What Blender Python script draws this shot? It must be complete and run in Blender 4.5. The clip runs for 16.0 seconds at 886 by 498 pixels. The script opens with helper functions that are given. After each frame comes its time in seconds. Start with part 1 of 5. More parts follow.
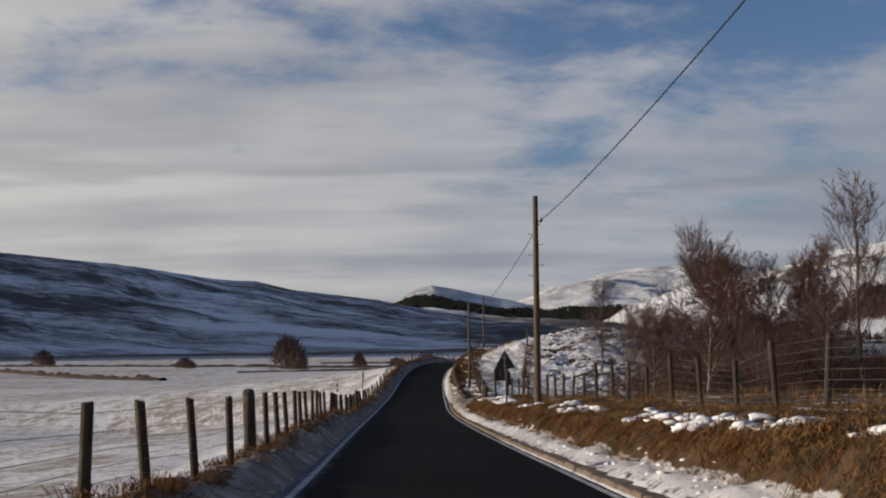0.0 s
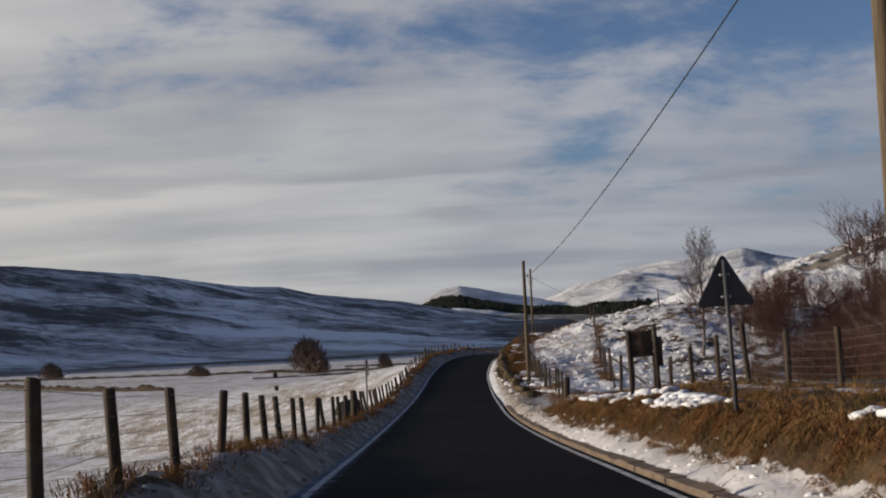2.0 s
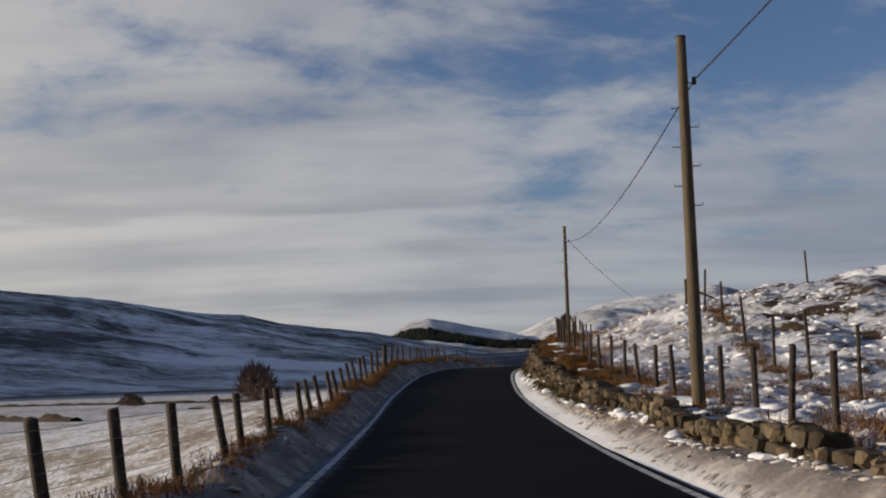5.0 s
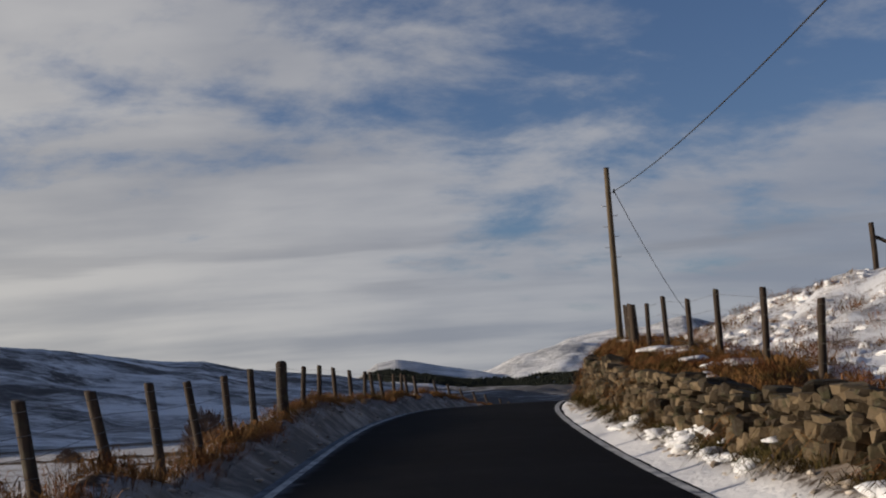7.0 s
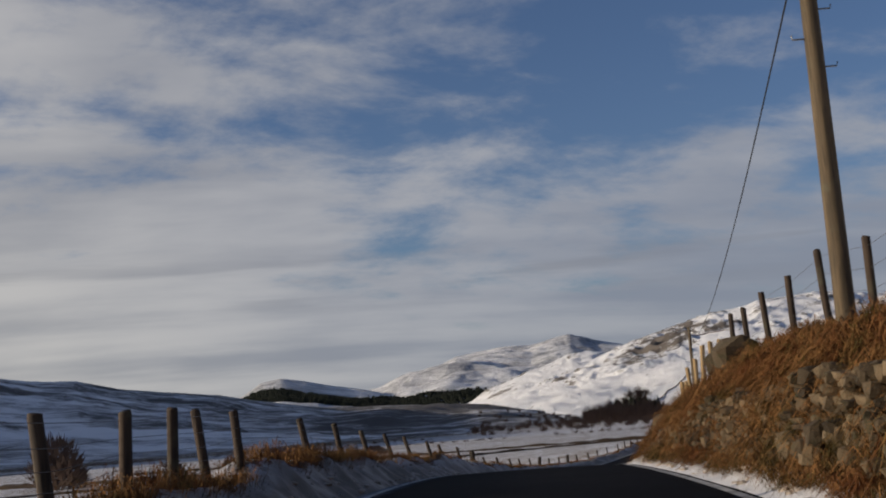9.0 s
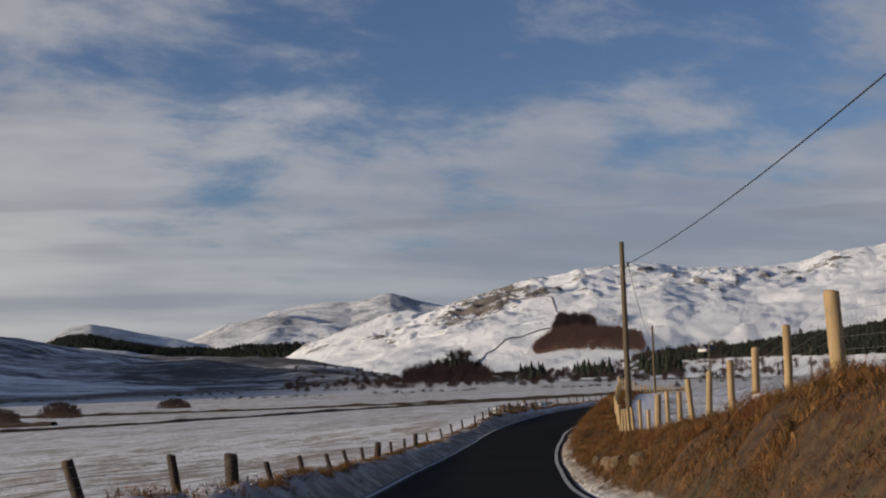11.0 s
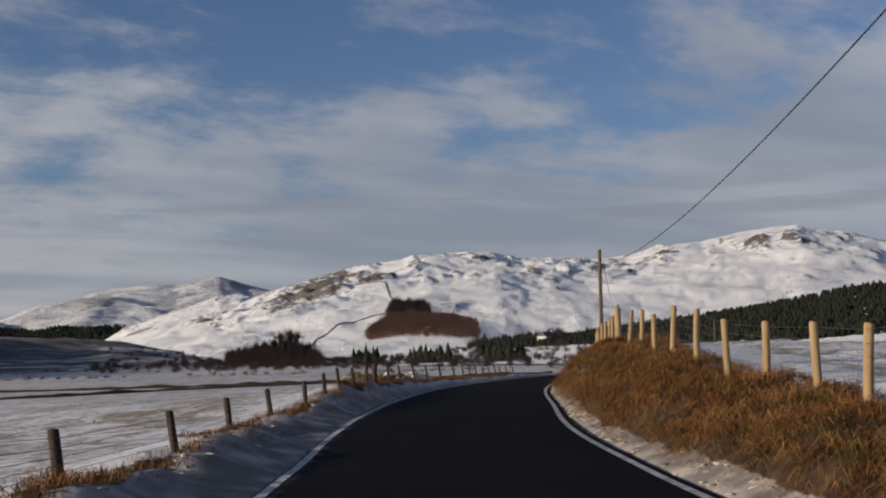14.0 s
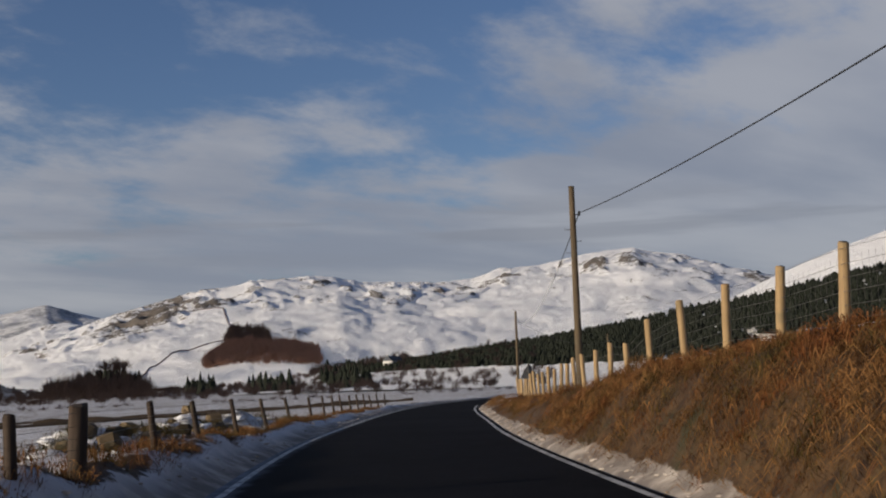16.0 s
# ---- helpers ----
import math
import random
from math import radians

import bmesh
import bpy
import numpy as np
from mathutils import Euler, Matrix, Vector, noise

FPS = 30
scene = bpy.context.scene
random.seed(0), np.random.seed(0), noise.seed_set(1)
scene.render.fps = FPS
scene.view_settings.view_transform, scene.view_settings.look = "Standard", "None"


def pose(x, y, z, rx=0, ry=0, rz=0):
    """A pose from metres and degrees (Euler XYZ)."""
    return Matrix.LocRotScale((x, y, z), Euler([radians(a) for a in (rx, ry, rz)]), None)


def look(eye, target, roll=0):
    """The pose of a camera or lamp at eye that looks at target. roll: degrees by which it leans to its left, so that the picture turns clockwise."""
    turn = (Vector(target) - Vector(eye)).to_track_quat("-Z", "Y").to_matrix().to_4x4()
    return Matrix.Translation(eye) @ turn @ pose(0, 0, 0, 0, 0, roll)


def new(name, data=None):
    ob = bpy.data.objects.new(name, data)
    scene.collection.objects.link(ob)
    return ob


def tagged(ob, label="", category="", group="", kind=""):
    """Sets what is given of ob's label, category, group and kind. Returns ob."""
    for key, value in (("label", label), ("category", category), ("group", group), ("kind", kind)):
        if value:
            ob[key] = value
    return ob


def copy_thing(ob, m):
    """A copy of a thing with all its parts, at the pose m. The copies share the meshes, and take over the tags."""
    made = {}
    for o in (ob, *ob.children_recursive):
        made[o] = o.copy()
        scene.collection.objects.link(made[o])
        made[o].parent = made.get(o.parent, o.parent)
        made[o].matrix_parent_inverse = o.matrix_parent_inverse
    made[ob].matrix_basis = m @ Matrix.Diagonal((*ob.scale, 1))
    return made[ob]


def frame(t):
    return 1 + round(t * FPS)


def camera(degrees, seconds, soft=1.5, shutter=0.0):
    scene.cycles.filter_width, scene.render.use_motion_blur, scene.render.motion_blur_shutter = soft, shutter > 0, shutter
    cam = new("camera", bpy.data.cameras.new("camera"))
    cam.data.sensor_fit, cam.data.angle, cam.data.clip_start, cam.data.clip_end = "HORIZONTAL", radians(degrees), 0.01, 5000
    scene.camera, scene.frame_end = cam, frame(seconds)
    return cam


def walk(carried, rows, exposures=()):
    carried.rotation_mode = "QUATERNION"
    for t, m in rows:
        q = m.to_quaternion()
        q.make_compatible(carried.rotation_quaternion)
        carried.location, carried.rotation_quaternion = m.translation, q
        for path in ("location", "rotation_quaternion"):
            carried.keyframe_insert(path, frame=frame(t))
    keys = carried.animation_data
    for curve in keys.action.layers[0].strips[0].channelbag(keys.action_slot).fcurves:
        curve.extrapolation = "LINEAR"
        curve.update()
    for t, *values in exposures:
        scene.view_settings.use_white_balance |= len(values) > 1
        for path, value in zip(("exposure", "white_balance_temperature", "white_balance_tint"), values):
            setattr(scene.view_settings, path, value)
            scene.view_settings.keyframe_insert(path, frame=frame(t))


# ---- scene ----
cam = camera(41.61, 16.0, soft=2.0)
PATH = [
    (0.00, (0.000, -0.000, 1.220), (-0.002, 19.951, 2.616), -0.46),
    (0.50, (-0.161, 6.923, 0.834), (-0.735, 26.844, 2.519), -1.54),
    (1.00, (-0.406, 13.816, 0.420), (-1.350, 33.729, 2.020), -2.27),
    (1.50, (-0.720, 20.855, -0.003), (-1.235, 40.793, 1.477), -2.94),
    (2.00, (-1.029, 28.133, -0.391), (-1.453, 48.077, 1.047), -2.49),
    (2.50, (-1.323, 35.452, -0.718), (-1.609, 55.394, 0.768), -2.42),
    (3.00, (-1.642, 42.909, -1.144), (-1.831, 62.845, 0.445), -1.90),
    (3.50, (-1.886, 50.135, -1.479), (-2.091, 70.064, 0.195), -1.56),
    (4.00, (-2.146, 57.392, -1.847), (-2.081, 77.319, -0.143), -1.74),
    (4.50, (-2.355, 64.665, -2.157), (-2.229, 84.582, -0.342), -1.67),
    (5.00, (-2.486, 71.912, -2.380), (-2.376, 91.811, -0.377), -1.66),
    (5.50, (-2.554, 78.998, -2.513), (-2.452, 98.874, -0.291), -1.76),
    (6.00, (-2.572, 85.789, -2.550), (-2.386, 105.640, -0.124), -2.02),
    (6.50, (-2.552, 92.149, -2.487), (-2.106, 111.979, 0.082), -2.50),
    (7.00, (-2.479, 97.846, -2.430), (-1.733, 117.654, 0.229), -3.68),
    (7.50, (-2.484, 104.351, -2.258), (-1.291, 124.123, 0.504), -3.71),
    (8.00, (-2.405, 110.676, -2.020), (-0.824, 130.408, 0.832), -4.02),
    (8.50, (-2.174, 117.214, -1.804), (-0.104, 136.894, 1.093), -4.13),
    (9.00, (-1.585, 123.926, -1.601), (1.100, 143.539, 1.245), -4.09),
    (9.50, (-0.685, 130.706, -1.461), (2.713, 150.227, 1.251), -3.89),
    (10.00, (0.481, 137.448, -1.434), (4.660, 156.845, 1.074), -3.49),
    (10.50, (1.866, 144.045, -1.569), (6.864, 163.280, 0.675), -2.86),
    (11.00, (3.192, 150.558, -1.746), (8.780, 169.659, 0.234), -1.77),
    (11.50, (4.825, 157.025, -2.037), (11.461, 175.818, -0.370), -1.34),
    (12.00, (6.614, 163.448, -2.487), (13.835, 182.032, -0.915), -0.78),
    (12.50, (8.657, 170.092, -2.961), (16.114, 188.589, -1.465), -0.13),
    (13.00, (10.845, 176.735, -3.404), (18.559, 195.118, -1.811), -0.25),
    (13.50, (13.239, 183.472, -3.798), (21.266, 201.718, -2.171), -0.71),
    (14.00, (15.708, 190.156, -4.062), (23.976, 208.285, -2.340), -0.88),
    (14.50, (18.364, 196.786, -4.219), (27.143, 214.661, -2.376), -1.44),
    (15.00, (21.066, 203.186, -4.309), (30.471, 220.723, -2.315), -2.32),
    (15.50, (23.989, 209.466, -4.340), (34.058, 226.621, -2.258), -2.07),
    (16.00, (26.996, 215.693, -4.300), (37.652, 232.488, -2.206), -1.98),
]
walk(cam, [(t, look(eye, target, roll)) for t, eye, target, roll in PATH],
     exposures=[(0.0, 0.0), (4.0, -0.02), (6.5, -0.11), (8.0, -0.14), (10.5, -0.08), (12.5, -0.06), (14.5, -0.09), (16.0, -0.11)])

# ---- world, sun and exposure ----
SUN_AZ, SUN_EL = -88.0, 11.5          # degrees: azimuth clockwise from +y, elevation


class Nodes:
    """Short hand for a node tree."""

    def __init__(self, tree):
        self.t = tree
        tree.nodes.clear()

    def add(self, kind, ins=None, **props):
        n = self.t.nodes.new(kind)
        for k, v in props.items():
            setattr(n, k, v)
        for k, v in (ins or {}).items():
            self.put(n.inputs[k], v)
        return n

    def put(self, socket, v):
        if isinstance(v, bpy.types.NodeSocket):
            self.t.links.new(v, socket)
        elif isinstance(v, bpy.types.Node):
            self.t.links.new(v.outputs[0], socket)
        else:
            socket.default_value = v

    def math(self, op, a, b=0.0, c=0.0, clamp=False):
        return self.add("ShaderNodeMath", {0: a, 1: b, 2: c}, operation=op, use_clamp=clamp).outputs[0]

    def mix(self, fac, a, b):
        n = self.add("ShaderNodeMix", data_type="RGBA")
        for s, v in ((n.inputs[0], fac), (n.inputs[6], a), (n.inputs[7], b)):
            if isinstance(v, tuple) and len(v) == 3:
                v = (*v, 1)
            self.put(s, v)
        return n.outputs[2]

    def step(self, x, lo, hi):
        n = self.add("ShaderNodeMapRange", {0: x, 1: lo, 2: hi}, interpolation_type="SMOOTHSTEP")
        return n.outputs[0]

    def noise(self, vec, scale, detail=4.0, rough=0.55, warp=0.0):
        ins = {"Scale": scale, "Detail": detail, "Roughness": rough, "Distortion": warp}
        if vec is not None:
            ins["Vector"] = vec
        return self.add("ShaderNodeTexNoise", ins).outputs[0]

    def mapped(self, vec, scale=(1, 1, 1), loc=(0, 0, 0), rot=(0, 0, 0)):
        return self.add("ShaderNodeMapping", {0: vec, 1: loc, 2: rot, 3: scale}).outputs[0]


world = bpy.data.worlds.new("winter_sky")
scene.world = world
world.use_nodes = True
k = Nodes(world.node_tree)
clear_sky = k.add("ShaderNodeTexSky", sky_type="NISHITA", sun_disc=False, sun_elevation=radians(SUN_EL), sun_rotation=radians(SUN_AZ), altitude=300.0, air_density=1.0, dust_density=0.6, ozone_density=1.5)
way = k.add("ShaderNodeTexCoord").outputs["Generated"]
xyz = k.add("ShaderNodeSeparateXYZ", {0: way})
up = k.math("MAXIMUM", xyz.outputs[2], 0.0)


def layer(lift):
    """The sky's dome laid flat, as a cloud layer is seen from below."""
    f = k.math("ADD", up, lift)
    return k.add("ShaderNodeCombineXYZ", {0: k.math("DIVIDE", xyz.outputs[0], f), 1: k.math("DIVIDE", xyz.outputs[1], f), 2: 0.0}).outputs[0]


sheet, near = layer(0.13), layer(0.30)
sunward = k.math("MULTIPLY", xyz.outputs[0], -1.0)
away = k.math("SUBTRACT", 1.0, k.step(sunward, -0.40, 0.42))
# long sheets of altostratus, broken upwards into small mottled cloud
banks = k.noise(k.mapped(sheet, (0.50, 0.95, 1), (3.1, 0.35, 0), (0, 0, radians(10))), 0.85, 6.0, 0.52, 0.10)
puffs = k.noise(k.mapped(near, (0.85, 1.1, 1), (1.3, 2.2, 0), (0, 0, radians(-18))), 3.8, 7.0, 0.60, 0.15)
dens = k.math("ADD", k.math("MULTIPLY", banks, 0.60), k.math("MULTIPLY", puffs, 0.66))
dens = k.math("ADD", k.math("SUBTRACT", dens, 0.06), k.math("MULTIPLY", sunward, 0.115))
dens = k.math("ADD", dens, k.math("MULTIPLY", k.math("SUBTRACT", 1.0, k.step(up, 0.0, 0.30)), 0.20))
dens = k.math("ADD", dens, k.math("MULTIPLY", k.step(k.math("SUBTRACT", 0.0, sunward), 0.42, 0.80), 0.21))
clearing = k.step(k.math("SUBTRACT", up, k.math("MULTIPLY", sunward, 0.28)), 0.22, 0.36)
dens = k.math("SUBTRACT", dens, k.math("MULTIPLY", clearing, 0.085))
dens = k.math("SUBTRACT", dens, k.math("MULTIPLY", k.step(up, 0.40, 0.62), 0.42))
cover = k.math("MULTIPLY", k.step(dens, 0.435, 0.625), k.math("SUBTRACT", 1.0, k.math("MULTIPLY", away, 0.06)))
shade = k.noise(k.mapped(sheet, (0.42, 1.25, 1), (7.0, 1.0, 0), (0, 0, radians(5))), 1.15, 5.0, 0.50, 0.1)
curl = k.noise(k.mapped(near, (0.8, 1.2, 1), (4.0, 5.0, 0), (0, 0, radians(-8))), 2.4, 5.0, 0.52, 0.15)
tone_ = k.math("ADD", k.math("MULTIPLY", shade, 0.62), k.math("MULTIPLY", curl, 0.38))
grey = k.mix(k.step(tone_, 0.36, 0.62), (0.295, 0.306, 0.346), (0.555, 0.543, 0.540))
grey = k.mix(k.math("MULTIPLY", away, 0.52), grey, (0.215, 0.255, 0.345))
wisp = k.noise(k.mapped(way, (2.2, 2.2, 30.0), (0.4, 1.1, 0)), 1.6, 4.0, 0.5, 0.1)
low_band = k.math("MULTIPLY", k.step(up, 0.085, 0.115), k.math("SUBTRACT", 1.0, k.step(up, 0.125, 0.165)))
grey = k.mix(k.math("MULTIPLY", k.math("MULTIPLY", low_band, k.step(wisp, 0.46, 0.62)), 0.55), grey, (0.235, 0.245, 0.285))
glow = k.math("MULTIPLY", k.step(sunward, -0.15, 0.75), k.math("SUBTRACT", 1.0, k.step(up, 0.02, 0.40)))
cloud = k.mix(k.math("MULTIPLY", glow, 0.55), grey, (0.66, 0.625, 0.55))
tint = k.add("ShaderNodeMix", {0: 1.0}, data_type="RGBA", blend_type="MULTIPLY")
k.put(tint.inputs[6], clear_sky.outputs[0])
k.put(tint.inputs[7], (0.77, 0.86, 1.15, 1))
bg_sky = k.add("ShaderNodeBackground", {0: tint.outputs[2], 1: 0.084})
bg_cloud = k.add("ShaderNodeBackground", {0: cloud, 1: 1.0})
both = k.add("ShaderNodeMixShader", {0: k.math("MULTIPLY", cover, 0.95), 1: bg_sky, 2: bg_cloud})
k.add("ShaderNodeOutputWorld", {0: both})

sun = new("sun", bpy.data.lights.new("sun", "SUN"))
sun.data.energy, sun.data.angle, sun.data.color = 5.0, radians(0.7), (1.0, 0.86, 0.69)
sd = Vector((math.sin(radians(SUN_AZ)) * math.cos(radians(SUN_EL)), math.cos(radians(SUN_AZ)) * math.cos(radians(SUN_EL)), math.sin(radians(SUN_EL))))
sun.matrix_world = look(sd * 50, (0, 0, 0))
scene.view_settings.exposure = 0.0

# ---- materials ----
def material(name, build, rough=0.8, metal=0.0, bump=None, spec=0.3):
    """build(k, at) gives the colour, or (colour, roughness, height) from a node helper and the place in metres."""
    m = bpy.data.materials.new(name)
    m.use_nodes = True
    k = Nodes(m.node_tree)
    at = k.add("ShaderNodeNewGeometry").outputs["Position"]
    made = build(k, at)
    colour, r, height = made if isinstance(made, tuple) and len(made) == 3 and not isinstance(made[0], float) else (made, None, None)
    b = k.add("ShaderNodeBsdfPrincipled", {"Roughness": rough if r is None else r, "Metallic": metal, "Specular IOR Level": spec})
    k.put(b.inputs["Base Color"], (*colour, 1) if isinstance(colour, tuple) else colour)
    if height is not None:
        amount, reach = bump or (0.5, 0.05)
        k.put(b.inputs["Normal"], k.add("ShaderNodeBump", {"Strength": amount, "Distance": reach, "Height": height}).outputs[0])
    k.add("ShaderNodeOutputMaterial", {0: b})
    return m


def attr(k, name):
    return k.add("ShaderNodeAttribute", attribute_name=name).outputs["Fac"]


def snow_colour(k, at):
    big = k.noise(at, 0.35, 4.0)
    return k.mix(big, (0.66, 0.67, 0.70), (0.82, 0.82, 0.83))


def build_ground(k, at):
    """Trodden snow with grass poking through, by the masks laid on the sheet."""
    fine, mid, big = k.noise(at, 7.0, 5.0, 0.65), k.noise(at, 1.3, 4.0, 0.6), k.noise(at, 0.07, 3.0, 0.5)
    grass = k.mix(k.step(k.noise(at, 4.0, 6.0, 0.7), 0.3, 0.7), (0.026, 0.014, 0.007), (0.105, 0.060, 0.025))
    grass = k.mix(k.step(mid, 0.55, 0.72), grass, (0.042, 0.036, 0.015))
    soil = k.mix(fine, (0.03, 0.022, 0.016), (0.085, 0.06, 0.042))
    dirty = k.mix(k.step(mid, 0.40, 0.75), (0.12, 0.09, 0.064), (0.48, 0.41, 0.34))
    snow = k.mix(attr(k, "dirt_and_shade"), snow_colour(k, at), dirty)
    patch = k.noise(at, 0.42, 5.0, 0.65, 0.4)
    tuft = k.math("ADD", k.math("ADD", k.math("MULTIPLY", fine, 0.42), k.math("MULTIPLY", mid, 0.42)), k.math("MULTIPLY", k.math("SUBTRACT", patch, 0.38), 0.75))
    mottle = k.step(k.math("ADD", k.math("MULTIPLY", k.noise(at, 3.6, 6.0, 0.74, 0.2), 0.8), k.math("MULTIPLY", patch, 0.2)), 0.47, 0.58)
    snow = k.mix(k.math("MULTIPLY", k.math("MULTIPLY", mottle, attr(k, "stubble")), 1.7, clamp=True), snow, (0.24, 0.21, 0.18))
    bare = k.step(k.math("ADD", tuft, k.math("MULTIPLY", attr(k, "stubble"), 0.62)), 0.78, 0.98)
    land = k.mix(k.math("MULTIPLY", bare, 0.8), snow, k.mix(mid, (0.17, 0.12, 0.065), (0.26, 0.2, 0.12)))
    cover = k.step(k.math("ADD", attr(k, "grass"), k.math("ADD", k.math("MULTIPLY", k.math("SUBTRACT", mid, 0.5), 0.7), k.math("MULTIPLY", k.math("SUBTRACT", fine, 0.5), 0.6))), 0.42, 0.56)
    land = k.mix(cover, land, grass)
    land = k.mix(k.step(k.math("ADD", attr(k, "soil"), k.math("MULTIPLY", k.math("SUBTRACT", fine, 0.5), 0.8)), 0.4, 0.6), land, soil)
    height = k.math("ADD", k.math("MULTIPLY", k.noise(at, 14.0, 4.0, 0.6), 0.35), k.math("MULTIPLY", mid, 0.9))
    return land, k.math("SUBTRACT", 0.85, k.math("MULTIPLY", fine, 0.2)), height


def build_hill(dark, light, sparse, streak=(1, 1, 1), turn=0.0, soft_=0.14, broad=0.42):
    def build(k, at):
        v = k.mapped(at, streak, (0, 0, 0), (0, 0, radians(turn)))
        a, b, c = k.noise(v, 0.012, 6.0, 0.62, 0.4), k.noise(v, 0.05, 8.0, 0.78, 0.5), k.noise(at, 0.004, 3.0)
        fine = k.noise(v, 0.22, 6.0, 0.75, 0.3)
        n = k.math("ADD", k.math("ADD", k.math("MULTIPLY", a, broad), k.math("MULTIPLY", b, 0.42)), k.math("ADD", k.math("MULTIPLY", c, 0.2), k.math("MULTIPLY", fine, 0.78 - broad)))
        n = k.math("ADD", n, k.math("MULTIPLY", attr(k, "rock_and_shade"), 0.35))
        slope = k.add("ShaderNodeSeparateXYZ", {0: k.add("ShaderNodeNewGeometry").outputs["Normal"]}).outputs[2]
        n = k.math("ADD", n, k.math("MULTIPLY", k.math("SUBTRACT", 0.93, slope), 0.5))
        bare = k.step(n, sparse + 0.08, sparse + 0.08 + soft_)
        snow = k.mix(c, (0.86, 0.862, 0.87), (0.92, 0.918, 0.91))
        ground = k.mix(k.noise(at, 0.09, 4.0), dark, light)
        return k.mix(k.math("MULTIPLY", bare, 0.92), snow, ground), 0.9, k.math("ADD", b, k.noise(at, 0.2, 4.0, 0.7))
    return build


def build_asphalt(k, at):
    fine, mid, big = k.noise(at, 60.0, 3.0, 0.7), k.noise(at, 1.6, 5.0, 0.6), k.noise(at, 0.22, 3.0)
    c = k.mix(fine, (0.0035, 0.0035, 0.0045), (0.0115, 0.011, 0.0125))
    c = k.mix(k.math("MULTIPLY", k.step(mid, 0.50, 0.80), 0.5), c, (0.018, 0.0175, 0.020))
    salt = k.step(k.math("ADD", k.math("ADD", attr(k, "edge"), k.math("MULTIPLY", mid, 0.55)), k.math("MULTIPLY", fine, 0.25)), 0.98, 1.45)
    c = k.mix(k.math("MULTIPLY", salt, 0.8), c, (0.32, 0.33, 0.36))
    return c, k.math("ADD", 0.78, k.math("MULTIPLY", big, 0.2)), fine


def build_wood(pale, dark, fresh=0.0):
    def build(k, at):
        own = k.add("ShaderNodeObjectInfo").outputs["Random"]
        grain = k.noise(k.mapped(at, (22, 22, 1.6)), 1.0, 5.0, 0.6, 0.4)
        c = k.mix(k.step(grain, 0.3, 0.7), dark, pale)
        c = k.mix(k.math("MULTIPLY", own, 0.45), c, tuple(0.45 * (a + b) for a, b in zip(pale, dark)))
        blotch = k.step(k.noise(at, 3.5, 3.0), 0.55, 0.75)
        c = k.mix(k.math("MULTIPLY", blotch, 0.45), c, (0.12, 0.12, 0.075))
        return c, 0.85, grain
    return build


def build_stone(k, at):
    own = k.add("ShaderNodeObjectInfo").outputs["Random"]
    isl = k.add("ShaderNodeNewGeometry").outputs["Random Per Island"]
    n, f = k.noise(at, 5.0, 5.0, 0.65), k.noise(at, 30.0, 4.0, 0.65)
    r = k.math("FRACT", k.math("ADD", own, isl))
    c = k.mix(k.math("POWER", r, 1.3), (0.030, 0.021, 0.012), (0.180, 0.130, 0.076))
    c = k.mix(k.math("MULTIPLY", k.step(n, 0.50, 0.66), 0.85), c, (0.050, 0.046, 0.022))
    c = k.mix(k.math("MULTIPLY", k.step(f, 0.55, 0.75), 0.35), c, (0.24, 0.22, 0.175))
    return c, 0.9, k.math("ADD", n, k.math("MULTIPLY", f, 0.5))


def build_grass(low, high, green, red):
    def build(k, at):
        isl = k.add("ShaderNodeNewGeometry").outputs["Random Per Island"]
        own = k.math("ADD", k.math("MULTIPLY", isl, 0.35), k.math("MULTIPLY", k.math("POWER", attr(k, "clump"), 1.7), 0.65))
        c = k.mix(own, low, high)
        c = k.mix(k.math("MULTIPLY", k.step(k.noise(at, 1.7, 5.0, 0.6), 0.50, 0.60), 0.9), c, k.mix(own, tuple(0.3 * g for g in green), green))
        c = k.mix(k.math("MULTIPLY", k.step(k.noise(k.mapped(at, (1, 1, 1), (7.3, 2.1, 4.4)), 1.3, 4.0, 0.6), 0.50, 0.60), 0.85), c, k.mix(own, tuple(0.3 * g for g in red), red))
        c = k.mix(k.math("MULTIPLY", k.step(k.noise(k.mapped(at, (1, 1, 0.6), (3.3, 9.1, 1.4)), 3.1, 4.0, 0.6), 0.54, 0.64), 0.75), c, tuple(0.75 * g for g in low))
        pale = k.step(k.math("FRACT", k.math("MULTIPLY", isl, 7.3)), 0.90, 0.97)
        return k.mix(k.math("MULTIPLY", pale, 0.28), c, tuple(min(1.0, 1.5 * g) for g in high))
    return build


def tone(a, b, scale=2.0):
    def build(k, at):
        isl = k.add("ShaderNodeNewGeometry").outputs["Random Per Island"]
        return k.mix(k.math("ADD", k.math("MULTIPLY", isl, 0.5), k.math("MULTIPLY", k.noise(at, scale, 4.0), 0.5)), a, b)
    return build


def build_snow(k, at):
    return snow_colour(k, at), 0.75, k.math("ADD", k.noise(at, 6.0, 4.0), k.math("MULTIPLY", k.noise(at, 22.0, 3.0), 0.3))


